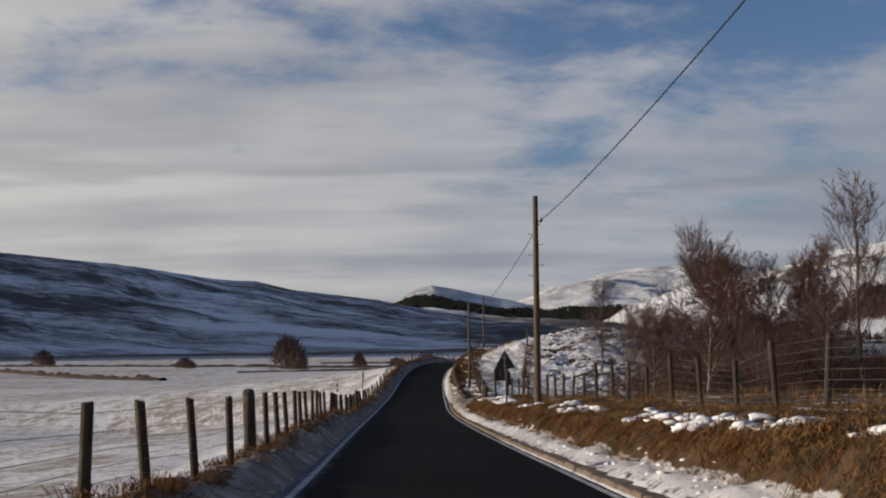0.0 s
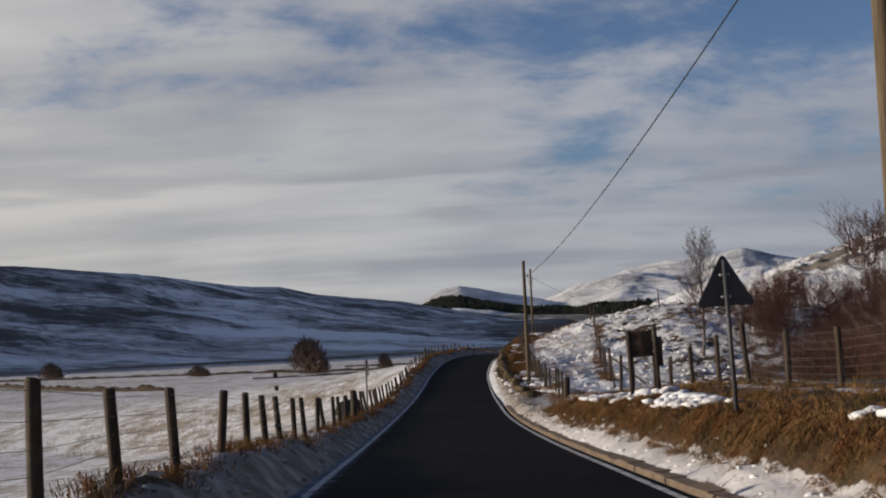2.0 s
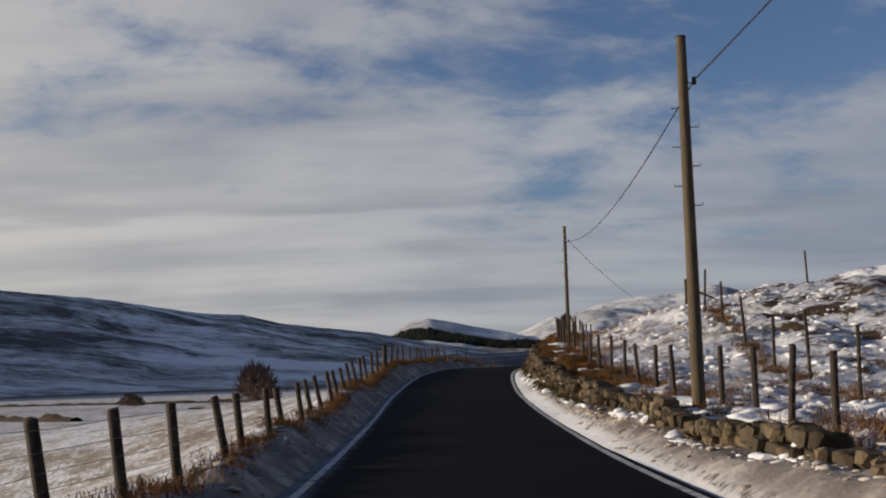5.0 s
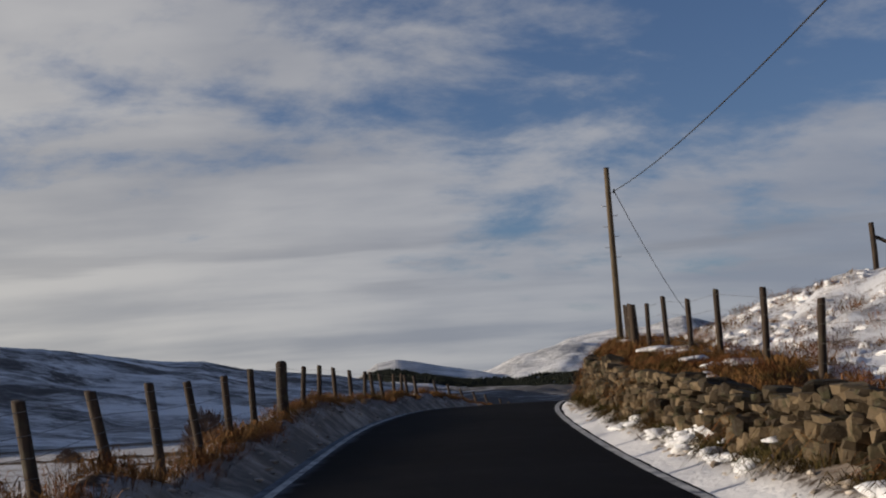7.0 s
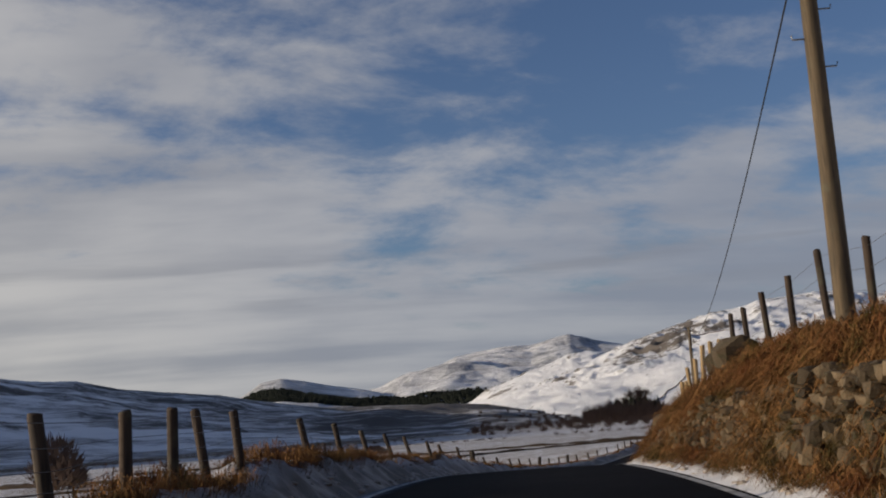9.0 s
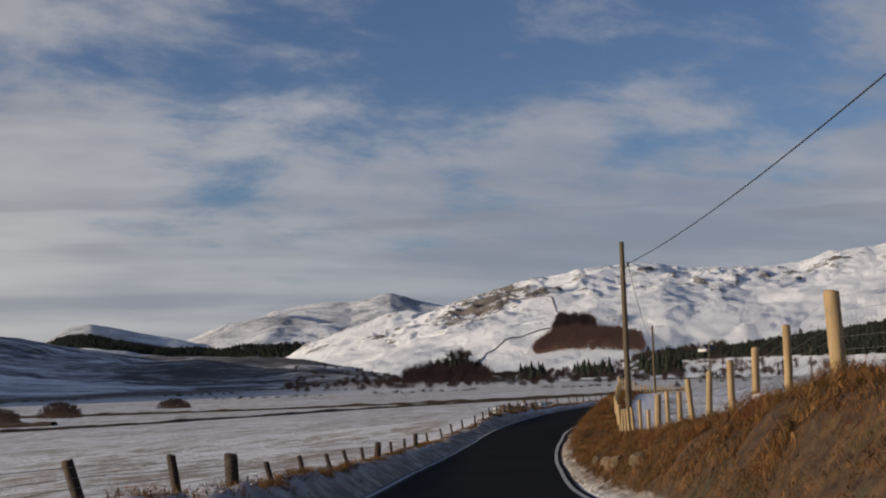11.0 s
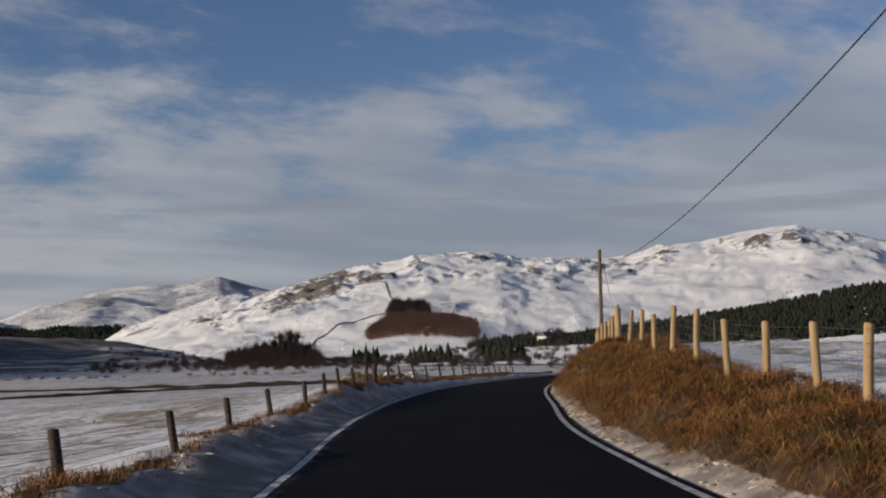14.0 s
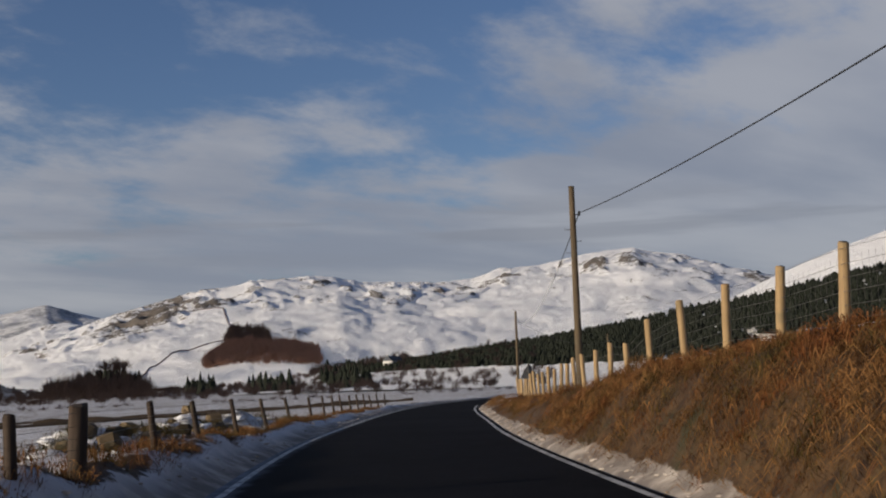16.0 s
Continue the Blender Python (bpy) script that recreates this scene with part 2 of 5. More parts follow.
M = {
    "ground": material("snow_and_grass", build_ground, bump=(0.7, 0.10)),
    "heather": material("snowy_heather", build_hill((0.022, 0.018, 0.016), (0.060, 0.045, 0.034), 0.495, (0.22, 1.0, 2.2), 20, 0.17, 0.52), bump=(0.5, 3.0)),
    "rocky": material("snowy_rock", build_hill((0.03, 0.024, 0.020), (0.12, 0.083, 0.05), 0.675, (1, 1, 1.5), 0, 0.07), bump=(0.55, 6.0)),
    # bluish-grey bare ground stands in for haze and cloud shade on the far hills
    "far": material("far_hazed_snow", build_hill((0.11, 0.12, 0.145), (0.20, 0.21, 0.235), 0.47, (1, 1, 1), 0, 0.30), bump=(0.6, 5.0)),
    "asphalt": material("asphalt", build_asphalt, bump=(0.25, 0.01), spec=0.04),
    "line": material("worn_white_paint", lambda k, at: k.mix(k.step(k.noise(at, 5.0, 5.0, 0.7), 0.42, 0.68), (0.60, 0.59, 0.56), (0.10, 0.10, 0.10)), rough=0.7),
    "kerb": material("concrete_kerb", lambda k, at: (k.mix(k.noise(at, 4.0, 5.0, 0.65), (0.075, 0.052, 0.036), (0.24, 0.185, 0.135)), 0.9, k.noise(at, 25.0, 4.0)), bump=(0.6, 0.02)),
    "old_wood": material("weathered_wood", build_wood((0.074, 0.050, 0.034), (0.020, 0.015, 0.012)), bump=(0.5, 0.01)),
    "new_wood": material("pale_treated_wood", build_wood((0.43, 0.30, 0.155), (0.25, 0.165, 0.085)), bump=(0.4, 0.01)),
    "pole": material("creosoted_pole", build_wood((0.150, 0.108, 0.064), (0.055, 0.043, 0.029)), bump=(0.5, 0.01)),
    "steel": material("galvanised_steel", tone((0.22, 0.22, 0.22), (0.40, 0.40, 0.40), 9.0), rough=0.5, metal=0.7),
    "wire": material("dull_wire", tone((0.10, 0.095, 0.09), (0.18, 0.17, 0.16), 9.0), rough=0.6, metal=0.5),
    "cable": material("black_cable", tone((0.012, 0.012, 0.012), (0.03, 0.03, 0.03), 3.0), rough=0.6),
    "sign_back": material("grey_sign_back", tone((0.045, 0.045, 0.048), (0.08, 0.08, 0.085), 5.0), rough=0.6, metal=0.1),
    "sign_white": material("white_sign_face", tone((0.62, 0.62, 0.60), (0.72, 0.72, 0.70), 6.0), rough=0.45),
    "sign_red": material("red_sign_face", tone((0.45, 0.03, 0.025), (0.55, 0.05, 0.04), 6.0), rough=0.45),
    "board": material("dark_board", build_wood((0.10, 0.06, 0.045), (0.04, 0.026, 0.02)), bump=(0.4, 0.01)),
    "stone": material("field_stone", build_stone, bump=(0.8, 0.03)),
    "grass": material("dead_straw_grass", build_grass((0.048, 0.023, 0.009), (0.30, 0.170, 0.070), (0.095, 0.078, 0.028), (0.22, 0.095, 0.036)), rough=0.85, spec=0.12),
    "russet": material("dead_russet_grass", build_grass((0.022, 0.010, 0.0045), (0.31, 0.158, 0.057), (0.080, 0.066, 0.020), (0.19, 0.068, 0.024)), rough=0.85, spec=0.12),
    "moss": material("mossy_green_grass", build_grass((0.020, 0.016, 0.006), (0.105, 0.080, 0.028), (0.055, 0.055, 0.016), (0.10, 0.055, 0.022)), rough=0.9, spec=0.1),
    "earth": material("earth_and_dead_grass", tone((0.022, 0.015, 0.009), (0.075, 0.050, 0.028), 0.5), rough=0.95),
    "snow": material("snow", build_snow, bump=(0.6, 0.06)),
    "dirty_snow": material("dirty_ploughed_snow", lambda k, at: (k.mix(k.step(k.noise(at, 3.0, 5.0, 0.65), 0.35, 0.65), (0.19, 0.15, 0.112), (0.56, 0.50, 0.44)), 0.8, k.noise(at, 18.0, 4.0)), bump=(0.6, 0.05)),
    "bark": material("birch_bark", lambda k, at: k.mix(k.step(k.noise(k.mapped(at, (9, 9, 3)), 1.0, 4.0), 0.45, 0.6), (0.07, 0.05, 0.042), (0.21, 0.17, 0.15)), rough=0.9),
    "twig": material("purple_brown_twigs", tone((0.060, 0.036, 0.032), (0.135, 0.082, 0.068)), rough=0.9),
    "shrub": material("red_brown_shrub", tone((0.045, 0.019, 0.015), (0.115, 0.050, 0.036)), rough=0.9),
    "conifer": material("dark_conifer", tone((0.006, 0.009, 0.006), (0.018, 0.022, 0.012), 0.05), rough=0.9),
    "larch": material("bare_larch", tone((0.19, 0.112, 0.080), (0.44, 0.25, 0.175), 0.03), rough=0.9),
    "farwood": material("far_bare_trees", tone((0.070, 0.046, 0.036), (0.16, 0.105, 0.080), 0.03), rough=0.9),
    "feeder": material("dark_green_plastic", tone((0.010, 0.012, 0.009), (0.026, 0.028, 0.021), 4.0), rough=0.75, spec=0.12),
}

# ---- the road's line ----
def smooth(a, b, x):
    u = np.clip((np.asarray(x, float) - a) / (b - a), 0, 1)
    return u * u * (3 - 2 * u)


KNOTS = [  # the road's centre: x, y, z
    (1.35, -40.0, 1.9), (0.95, -20.0, 0.95), (0.60, 0.0, 0.02), (0.19, 13.8, -0.78), (-0.43, 28.2, -1.56), (-1.04, 42.9, -2.32), (-1.55, 57.4, -3.03),
    (-1.89, 72.0, -3.55), (-1.97, 85.8, -3.75), (-1.92, 98.0, -3.60), (-1.80, 110.7, -3.22), (-1.02, 123.9, -2.72), (0.85, 136.0, -2.53), (3.85, 150.4, -2.95),
    (7.19, 163.3, -3.68), (11.41, 176.5, -4.57), (16.27, 190.0, -5.22), (21.61, 203.0, -5.50), (27.54, 215.5, -5.55), (44.6, 245.5, -5.95), (75.5, 291.0, -6.8), (115.0, 336.0, -7.7), (159.0, 372.0, -8.3), (229.0, 420.0, -9.0),
]


def spline(knots, step=0.5):
    """A Catmull-Rom curve through the knots, resampled by its length."""
    p = np.array(knots, float)
    p = np.vstack([2 * p[0] - p[1], p, 2 * p[-1] - p[-2]])
    u = np.linspace(0, 1, 40, endpoint=False)[:, None]
    run = [0.5 * (2 * b + (c - a) * u + (2 * a - 5 * b + 4 * c - d) * u**2 + (3 * b - a - 3 * c + d) * u**3) for a, b, c, d in zip(p, p[1:], p[2:], p[3:])]
    run = np.vstack(run + [p[-2:-1]])
    far = np.r_[0, np.cumsum(np.linalg.norm(np.diff(run[:, :2], axis=0), axis=1))]
    s = np.arange(0, far[-1], step)
    return s, np.stack([np.interp(s, far, run[:, n]) for n in range(3)], 1)


_s, _c = spline(KNOTS)
_s = _s - _s[np.argmin(np.hypot(_c[:, 0] - 0.6, _c[:, 1]))]      # s = 0 beside the walk's start
_h = np.unwrap(np.arctan2(np.gradient(_c[:, 0]), np.gradient(_c[:, 1])))
S0, S1, MEAN_AZ = _s[0], _s[-1], radians(14)


def centre(s):
    """The road's centre, height and azimuth at s; straight on past both ends."""
    s = np.asarray(s, float)
    q = np.clip(s, S0, S1)
    x, y, z, h = (np.interp(q, _s, v) for v in (_c[:, 0], _c[:, 1], _c[:, 2], _h))
    over = s - q
    return x + over * np.sin(h), y + over * np.cos(h), z, h


def spot(s, d):
    """The plan's place d metres to the right of the road's centre."""
    x, y, _, h = centre(s)
    near = np.clip(d, -30, 30)
    rest = d - near
    return x + near * np.cos(h) + rest * math.cos(MEAN_AZ), y - near * np.sin(h) - rest * math.sin(MEAN_AZ)


def wave(x, y, size, seed=0.0, octaves=3):
    """Cheap smooth noise, about -1 to 1, over arrays."""
    out, amp, tot = 0.0, 1.0, 0.0
    x, y = np.asarray(x, float) / size + seed * 7.31, np.asarray(y, float) / size - seed * 3.77
    for o in range(octaves):
        xi, yi = np.floor(x).astype(int), np.floor(y).astype(int)
        u, v = x - xi, y - yi
        u, v = u * u * (3 - 2 * u), v * v * (3 - 2 * v)

        def rnd(a, b):
            n = np.sin(a * 127.1 + b * 311.7 + o * 17.3 + seed) * 43758.5453
            return 2 * (n - np.floor(n)) - 1
        out = out + amp * ((rnd(xi, yi) * (1 - u) + rnd(xi + 1, yi) * u) * (1 - v) + (rnd(xi, yi + 1) * (1 - u) + rnd(xi + 1, yi + 1) * u) * v)
        tot, amp, x, y = tot + amp, amp * 0.5, x * 2.03 + 5.1, y * 2.03 - 3.3
    return out / tot


def along(s, *pairs):
    a = np.array(pairs, float)
    return np.interp(s, a[:, 0], a[:, 1])


FLOOR, HALF = -10.5, 2.25


def bank(s):
    return along(s, (-30, 0.80), (55, 0.78), (63, 0.66), (68, 0.15), (76, 0.08), (90, 0.12), (100, 0.22), (111, 0.42), (117, 0.75), (121.5, 0.95), (125, 1.08), (133, 1.3), (145, 1.5), (155, 1.5), (164, 1.38), (171, 1.08), (177, 0.98), (184, 0.82), (190, 0.6), (200, 0.43), (206, 0.52), (213, 0.78), (220, 1.12), (227, 1.45), (235, 1.38), (240, 1.14), (245, 0.86), (252, 0.6), (260, 0.45), (290, 0.35), (400, 0.3))


def foot(s):
    return along(s, (-30, 2.95), (62, 2.95), (72, 3.6), (84, 3.2), (100, 2.75), (115, 2.55), (135, 2.5), (144, 2.6), (152, 2.7), (176, 2.75), (186, 2.9), (205, 2.92), (224, 2.95), (245, 3.0), (260, 3.0), (400, 2.9))


def left_fence(s):
    return along(s, (-30, -3.05), (118, -3.2), (150, -3.3), (187, -3.4), (199, -3.5), (206, -3.3), (232, -3.45), (262, -3.8), (300, -3.6), (400, -3.6))


def left_crest(s):
    """Height of the snow at the field fence's foot above the road."""
    return along(s, (-30, 0.36), (16, 0.28), (24, 0.30), (33, 0.43), (46, 0.40), (58, 0.28), (68, 0.22), (80, 0.22), (103, 0.34), (113, 0.28), (121, 0.50), (129, 0.34), (161, 0.46), (176, 0.43), (188, 0.35), (198, 0.24), (207, 0.22), (215, 0.12), (219, 0.22), (224, 0.52), (231, 0.50), (241, 0.42), (252, 0.16), (300, 0.1), (400, 0.0))


def left_top(s):
    """Height of the field fence's post tops above the road."""
    return along(s, (-30, 1.2), (14, 1.22), (20, 1.29), (34, 1.40), (45, 1.27), (58, 1.14), (68, 1.19), (78, 1.06), (102, 1.11), (112, 1.25), (118, 1.36), (124, 1.31), (129, 1.19), (161, 1.06), (170, 0.86), (187, 0.88), (196, 0.82), (208, 0.77), (215, 0.73), (219, 0.82), (224, 1.06), (236, 1.13), (251, 1.06), (300, 1.0), (400, 1.0))


def right_fence(s):
    return along(s, (-30, 5.6), (60, 5.4), (75, 4.6), (105, 4.6), (115, 4.4), (121, 4.05), (126, 3.82), (135, 3.9), (150, 4.2), (165, 4.45), (174, 4.62), (180, 4.98), (215, 5.03), (228, 4.53), (240, 4.6), (260, 4.8), (400, 5.0))


def wide_right(s):
    """How far the asphalt's right edge lies beyond its usual width."""
    return along(s, (-30, -0.2), (15, -0.2), (30, -0.15), (56, -0.02), (80, -0.02), (100, -0.28), (122, -0.26), (150, -0.12), (176, 0.0), (186, 0.20), (205, 0.20), (224, 0.34), (262, 0.36), (300, 0.1), (400, 0.0))


def wide_left(s):
    """How far the asphalt's left edge lies beyond its usual width."""
    return along(s, (-30, 0.0), (77, 0.08), (113, 0.08), (150, 0.1), (187, 0.12), (200, -0.14), (214, -0.18), (226, 0.22), (245, 0.28), (262, 0.2), (300, 0.0), (400, 0.0))


def mound(s, d):
    along_s = smooth(98, 126, s) * (1 - smooth(142, 172, s))
    rise = 0.30 * np.clip(d - 5.0, 0, 4) + 0.15 * np.clip(d - 9.0, 0, 7)
    return along_s * rise * (1 - 0.8 * smooth(18, 44, d))


def height(s, d):
    """The land's height in the road's own coordinates."""
    s, d = np.broadcast_arrays(np.asarray(s, float), np.asarray(d, float))
    zr = centre(s)[2]
    x, y = spot(s, d)
    rough = wave(x, y, 1.1, 1, 3) * 0.05 + wave(x, y, 6, 2, 2) * 0.10
    # left: a verge of ploughed snow, the fence's line, then down to the valley floor
    e = -d
    el, er = e - wide_left(s), d - wide_right(s)
    lf_ = -left_fence(s)
    verge = 0.03 + left_crest(s) * smooth(2.28, lf_ - 0.12, el) + 0.07 * np.exp(-((e - lf_ + 0.25) / 0.3) ** 2) - 0.12 * smooth(lf_ + 0.2, lf_ + 1.6, e)
    reach = along(s, (-30, 170), (50, 150), (80, 60), (100, 34), (130, 34), (150, 110), (400, 160))
    fall = np.clip((e - 3.5) / reach, 0, 1)
    fall = 1 - (1 - fall) ** 1.7
    zl = zr + verge - (zr + verge - FLOOR) * fall
    # a low heap of rubble beyond the field fence
    zl = zl + (0.42 + 0.5 * wave(x, y, 1.6, 29, 2)) * np.exp(-((e - 5.3) / 0.8) ** 2) * smooth(236, 242, s) * (1 - smooth(256, 266, s))
    # right: kerb strip, snow, the bank, the land behind
    b, f = bank(s), foot(s)
    plough = (0.03 + 0.12 * wave(x, y, 0.62, 21, 3)) * smooth(2.4, 2.7, er) * (1 - smooth(f + 0.1, f + 0.4, d))
    # the bank's face is steep below and rounds off towards its top
    span = along(s, (58, 0.62), (66, 0.9), (75, 1.2), (95, 1.1), (110, 0.85), (140, 0.9), (150, 1.5), (180, 1.5), (205, 1.45), (222, 1.15), (250, 1.1), (400, 1.6))
    face = np.clip((d - f) / span, 0, 1)
    rise = 0.72 * (1 - (1 - face) ** 2.6) + 0.28 * smooth(f + 0.2, f + span + along(s, (58, 1.6), (75, 0.2), (400, 0.2)), d)
    strip = along(s, (-30, 0.15), (60, 0.15), (70, 0.22), (90, 0.22), (110, 0.14), (160, 0.10), (400, 0.10))
    zq = zr + 0.05 * smooth(2.2, 2.5, er) + strip * smooth(2.35, 2.9, er) + plough + b * rise * (1 - 0.85 * smooth(5.4, 8.0, d) * smooth(64, 70, s) * (1 - smooth(100, 120, s))) + mound(s, d)
    side = 0.15 * np.clip(d - 100, 0, 200) + 0.28 * np.clip(d - 300, 0, 500)
    keep = 1 - smooth(380, 1000, s)
    low = (zr + b - FLOOR) * smooth(30, 110, d) * smooth(200, 420, s)
    zq = zq - low + side * keep
    z = np.where(d < 0, zl, zq)
    clod = (wave(x, y, 0.75, 31, 3) * (0.10 + 0.12 * (s > 150)) + wave(x, y, 1.9, 37, 2) * 0.16 * (s > 100)) * smooth(f, f + 0.4, d) * (1 - smooth(f + 2.2, f + 3.0, d)) * (b > 0.3) + (wave(x, y, 0.7, 33, 3) * 0.15 + wave(x, y, 1.7, 43, 2) * 0.10) * smooth(2.4, 2.8, el) * (1 - smooth(3.4, 4.6, e))
    off = smooth(2.3, 3.2, np.abs(d))
    big = wave(x, y, 38, 5, 3) * 0.5 * smooth(12, 50, np.abs(d)) * (1 - 0.75 * (d < 0))
    lump = (wave(x, y, 2.6, 7, 3) * 0.20 + wave(x, y, 0.85, 12, 3) * 0.34) * smooth(5.2, 8, d) * (1 - smooth(60, 120, d)) * (0.35 + 0.65 * smooth(68, 76, s) * (1 - smooth(150, 165, s)))
    return z + rough * off + big + lump - 0.16 * (1 - smooth(2.2, 2.36, np.where(d < 0, el, er))) + clod


def make_mesh(name, verts, faces, mat=None, flat_shade=False, attrs=None):
    me = bpy.data.meshes.new(name)
    verts, faces = np.asarray(verts, np.float32), np.asarray(faces, np.int32)
    n, m = faces.shape
    me.vertices.add(len(verts))
    me.vertices.foreach_set("co", verts.ravel())
    me.loops.add(n * m)
    me.loops.foreach_set("vertex_index", faces.ravel())
    me.polygons.add(n)
    me.polygons.foreach_set("loop_start", np.arange(0, n * m, m, dtype=np.int32))
    me.polygons.foreach_set("use_smooth", np.full(n, not flat_shade))
    for key, v in (attrs or {}).items():
        me.attributes.new(key, "FLOAT", "POINT").data.foreach_set("value", np.asarray(v, np.float32).ravel())
    me.update(calc_edges=True)
    if mat:
        me.materials.append(mat)
    return me


def grid_faces(rows, cols):
    i = np.arange(rows - 1)[:, None] * cols + np.arange(cols - 1)[None]
    return np.stack([i, i + 1, i + cols + 1, i + cols], -1).reshape(-1, 4)


def part(name, mesh, parent, label="", m=None):
    ob = new(name, mesh)
    ob.parent = parent
    if m is not None:
        ob.matrix_basis = m
    if label:
        ob["label"] = label
    return ob


def thing(name, label, category, group="", m=None, kind=""):
    ob = tagged(new(name), label, category, group, kind)
    ob.empty_display_size = 0.2
    if m is not None:
        ob.matrix_basis = m
    return ob


# ---- ground ----
near_s = np.arange(-24, 236, 0.3)
sv = np.r_[-3500, -2200, -1400, -900, -600, -400, -260, -170, -110, -70, -45, -32, near_s, np.arange(236, 330, 1.5), np.arange(330, 440, 5), np.geomspace(440, 4200, 34)]
dv = np.r_[-np.sort(np.r_[np.geomspace(12.5, 3200, 46), np.arange(14, 40, 1.5)])[::-1], -np.arange(6.6, 12.4, 0.6)[::-1], -np.arange(2.36, 6.4, 0.2)[::-1], -2.2, -1.2, 0, 1.2, 2.2, np.arange(2.36, 7.0, 0.17), np.arange(7.2, 24, 0.4), np.geomspace(25, 3200, 48)]
GS, GD = np.meshgrid(sv, dv, indexing="ij")
gx, gy = spot(GS, GD)
gz = height(GS, GD)
gn = wave(gx, gy, 2.2, 3, 3)
f_, b_ = foot(GS), bank(GS)
lf = left_fence(GS)
grass = np.exp(-((GD - lf - 0.05) / 0.38) ** 2) * (0.55 + 0.5 * gn)
grass = np.maximum(grass, smooth(f_ - 0.15, f_ + 0.15, GD) * (1 - smooth(f_ + 1.5, f_ + 2.6, GD)) * (1.15 + 0.2 * gn) * (b_ > 0.4))
wood = smooth(5.2, 6.4, GD) * (1 - smooth(34, 60, GD)) * smooth(-200, -20, GS) * (1 - smooth(64, 78, GS))
grass = np.maximum(grass, wood * (0.62 + 0.3 * gn))
wood2 = smooth(27, 34, GD) * (1 - smooth(60, 90, GD)) * smooth(70, 80, GS) * (1 - smooth(110, 140, GS))
grass = np.maximum(grass, wood2 * (0.3 + 0.4 * gn))
thicket = smooth(8.5, 13, GD) * (1 - smooth(60, 90, GD)) * smooth(56, 66, GS) * (1 - smooth(84, 112, GS - 0.7 * (GD - 12)))
grass = np.maximum(grass, thicket * (0.56 + 0.4 * gn))
grass = np.maximum(grass, 0.55 * smooth(300, 420, np.abs(GD)) + 0.25 * wave(gx, gy, 60, 11) * smooth(200, 300, np.abs(GD)))
mottled = smooth(4.6, 5.6, GD) * (1 - smooth(40, 70, GD)) * smooth(72, 80, GS) * (1 - smooth(150, 165, GS))
grass = np.maximum(grass, mottled * (0.17 + 0.20 * smooth(9.0, 12.0, GD) + 0.08 * smooth(92, 100, GS) + 0.32 * wave(gx, gy, 0.8, 23, 2)))
stubble = smooth(3.4, 6, -GD) * (0.52 + 0.15 * wave(gx, gy, 9, 41, 2)) + smooth(5.2, 8, GD) * (0.28 * mound(GS, 14.0) / 3.0 + 0.27 + 0.22 * smooth(150, 165, GS))
# real dirt, plus painted shade beside the wall and on the left verge
dirt_and_shade = (0.40 + 0.5 * smooth(52, 75, GS) + 0.25 * smooth(85, 100, GS) * (1 - smooth(150, 165, GS))) * smooth(2.1, 2.6, GD) * (1 - smooth(3.2, 4.4, GD)) + (0.95 * smooth(-3.3, -2.8, GD) * (1 - 0.3 * smooth(148, 165, GS)) + 0.25 * smooth(150, 170, GS) * smooth(-4.6, -3.2, GD)) * (GD < 0)
soil = 0.8 * smooth(2.15, 2.25, GD) * (1 - smooth(2.45, 2.7, GD)) * 0.6
ground = new("ground", make_mesh("ground", np.stack([gx, gy, gz], -1).reshape(-1, 3), grid_faces(*gx.shape), M["ground"], attrs={"grass": grass, "stubble": stubble, "dirt_and_shade": dirt_and_shade, "soil": soil}))
tagged(ground, "snow-covered valley fields and grassy roadside banks", "ground", kind="structure")

# ---- road ----
rs = np.r_[np.arange(-40, 300, 0.5), np.arange(300, 420, 4)]
rd = np.linspace(-HALF, HALF, 19)
RS, RD = np.meshgrid(rs, rd, indexing="ij")
RW = np.where(RD < 0, RD * (1 + wide_left(RS) / HALF), RD * (1 + wide_right(RS) / HALF))
rx, ry = spot(RS, RW)
rz = centre(RS)[2] + 0.035 * (1 - (RD / HALF) ** 2) + 0.004 * wave(rx, ry, 1.4, 2)
edge = smooth(1.2, 2.25, -RD) * 0.9 + smooth(1.9, 2.25, RD) * 0.35 + 0.25 * np.exp(-(RD / 0.35) ** 2)
road = new("road", make_mesh("road", np.stack([rx, ry, rz], -1).reshape(-1, 3), grid_faces(*rx.shape), M["asphalt"], attrs={"edge": edge}))
tagged(road, "narrow dark asphalt country road with salt-stained edges", "road", kind="structure")


def ribbon(name, s0, s1, d0, d1, lift, mat, step=0.5):
    ss = np.arange(s0, s1 + step / 2, step)
    A, B = np.meshgrid(ss, np.array([d0, d1]), indexing="ij")
    x, y = spot(A, np.where(B < 0, B - wide_left(A), B + wide_right(A)))
    z = centre(A)[2] + 0.035 * (1 - (B / HALF) ** 2) + lift
    return make_mesh(name, np.stack([x, y, z], -1).reshape(-1, 3), grid_faces(*x.shape), mat)


for d0, d1 in ((-2.10, -1.99), (2.02, 2.13)):
    part("edge_line", ribbon("edge_line", -40, 300, d0, d1, 0.010, M["line"]), road, "worn white edge line")

# ---- hills ----
HUB = (3.0, 110.0)


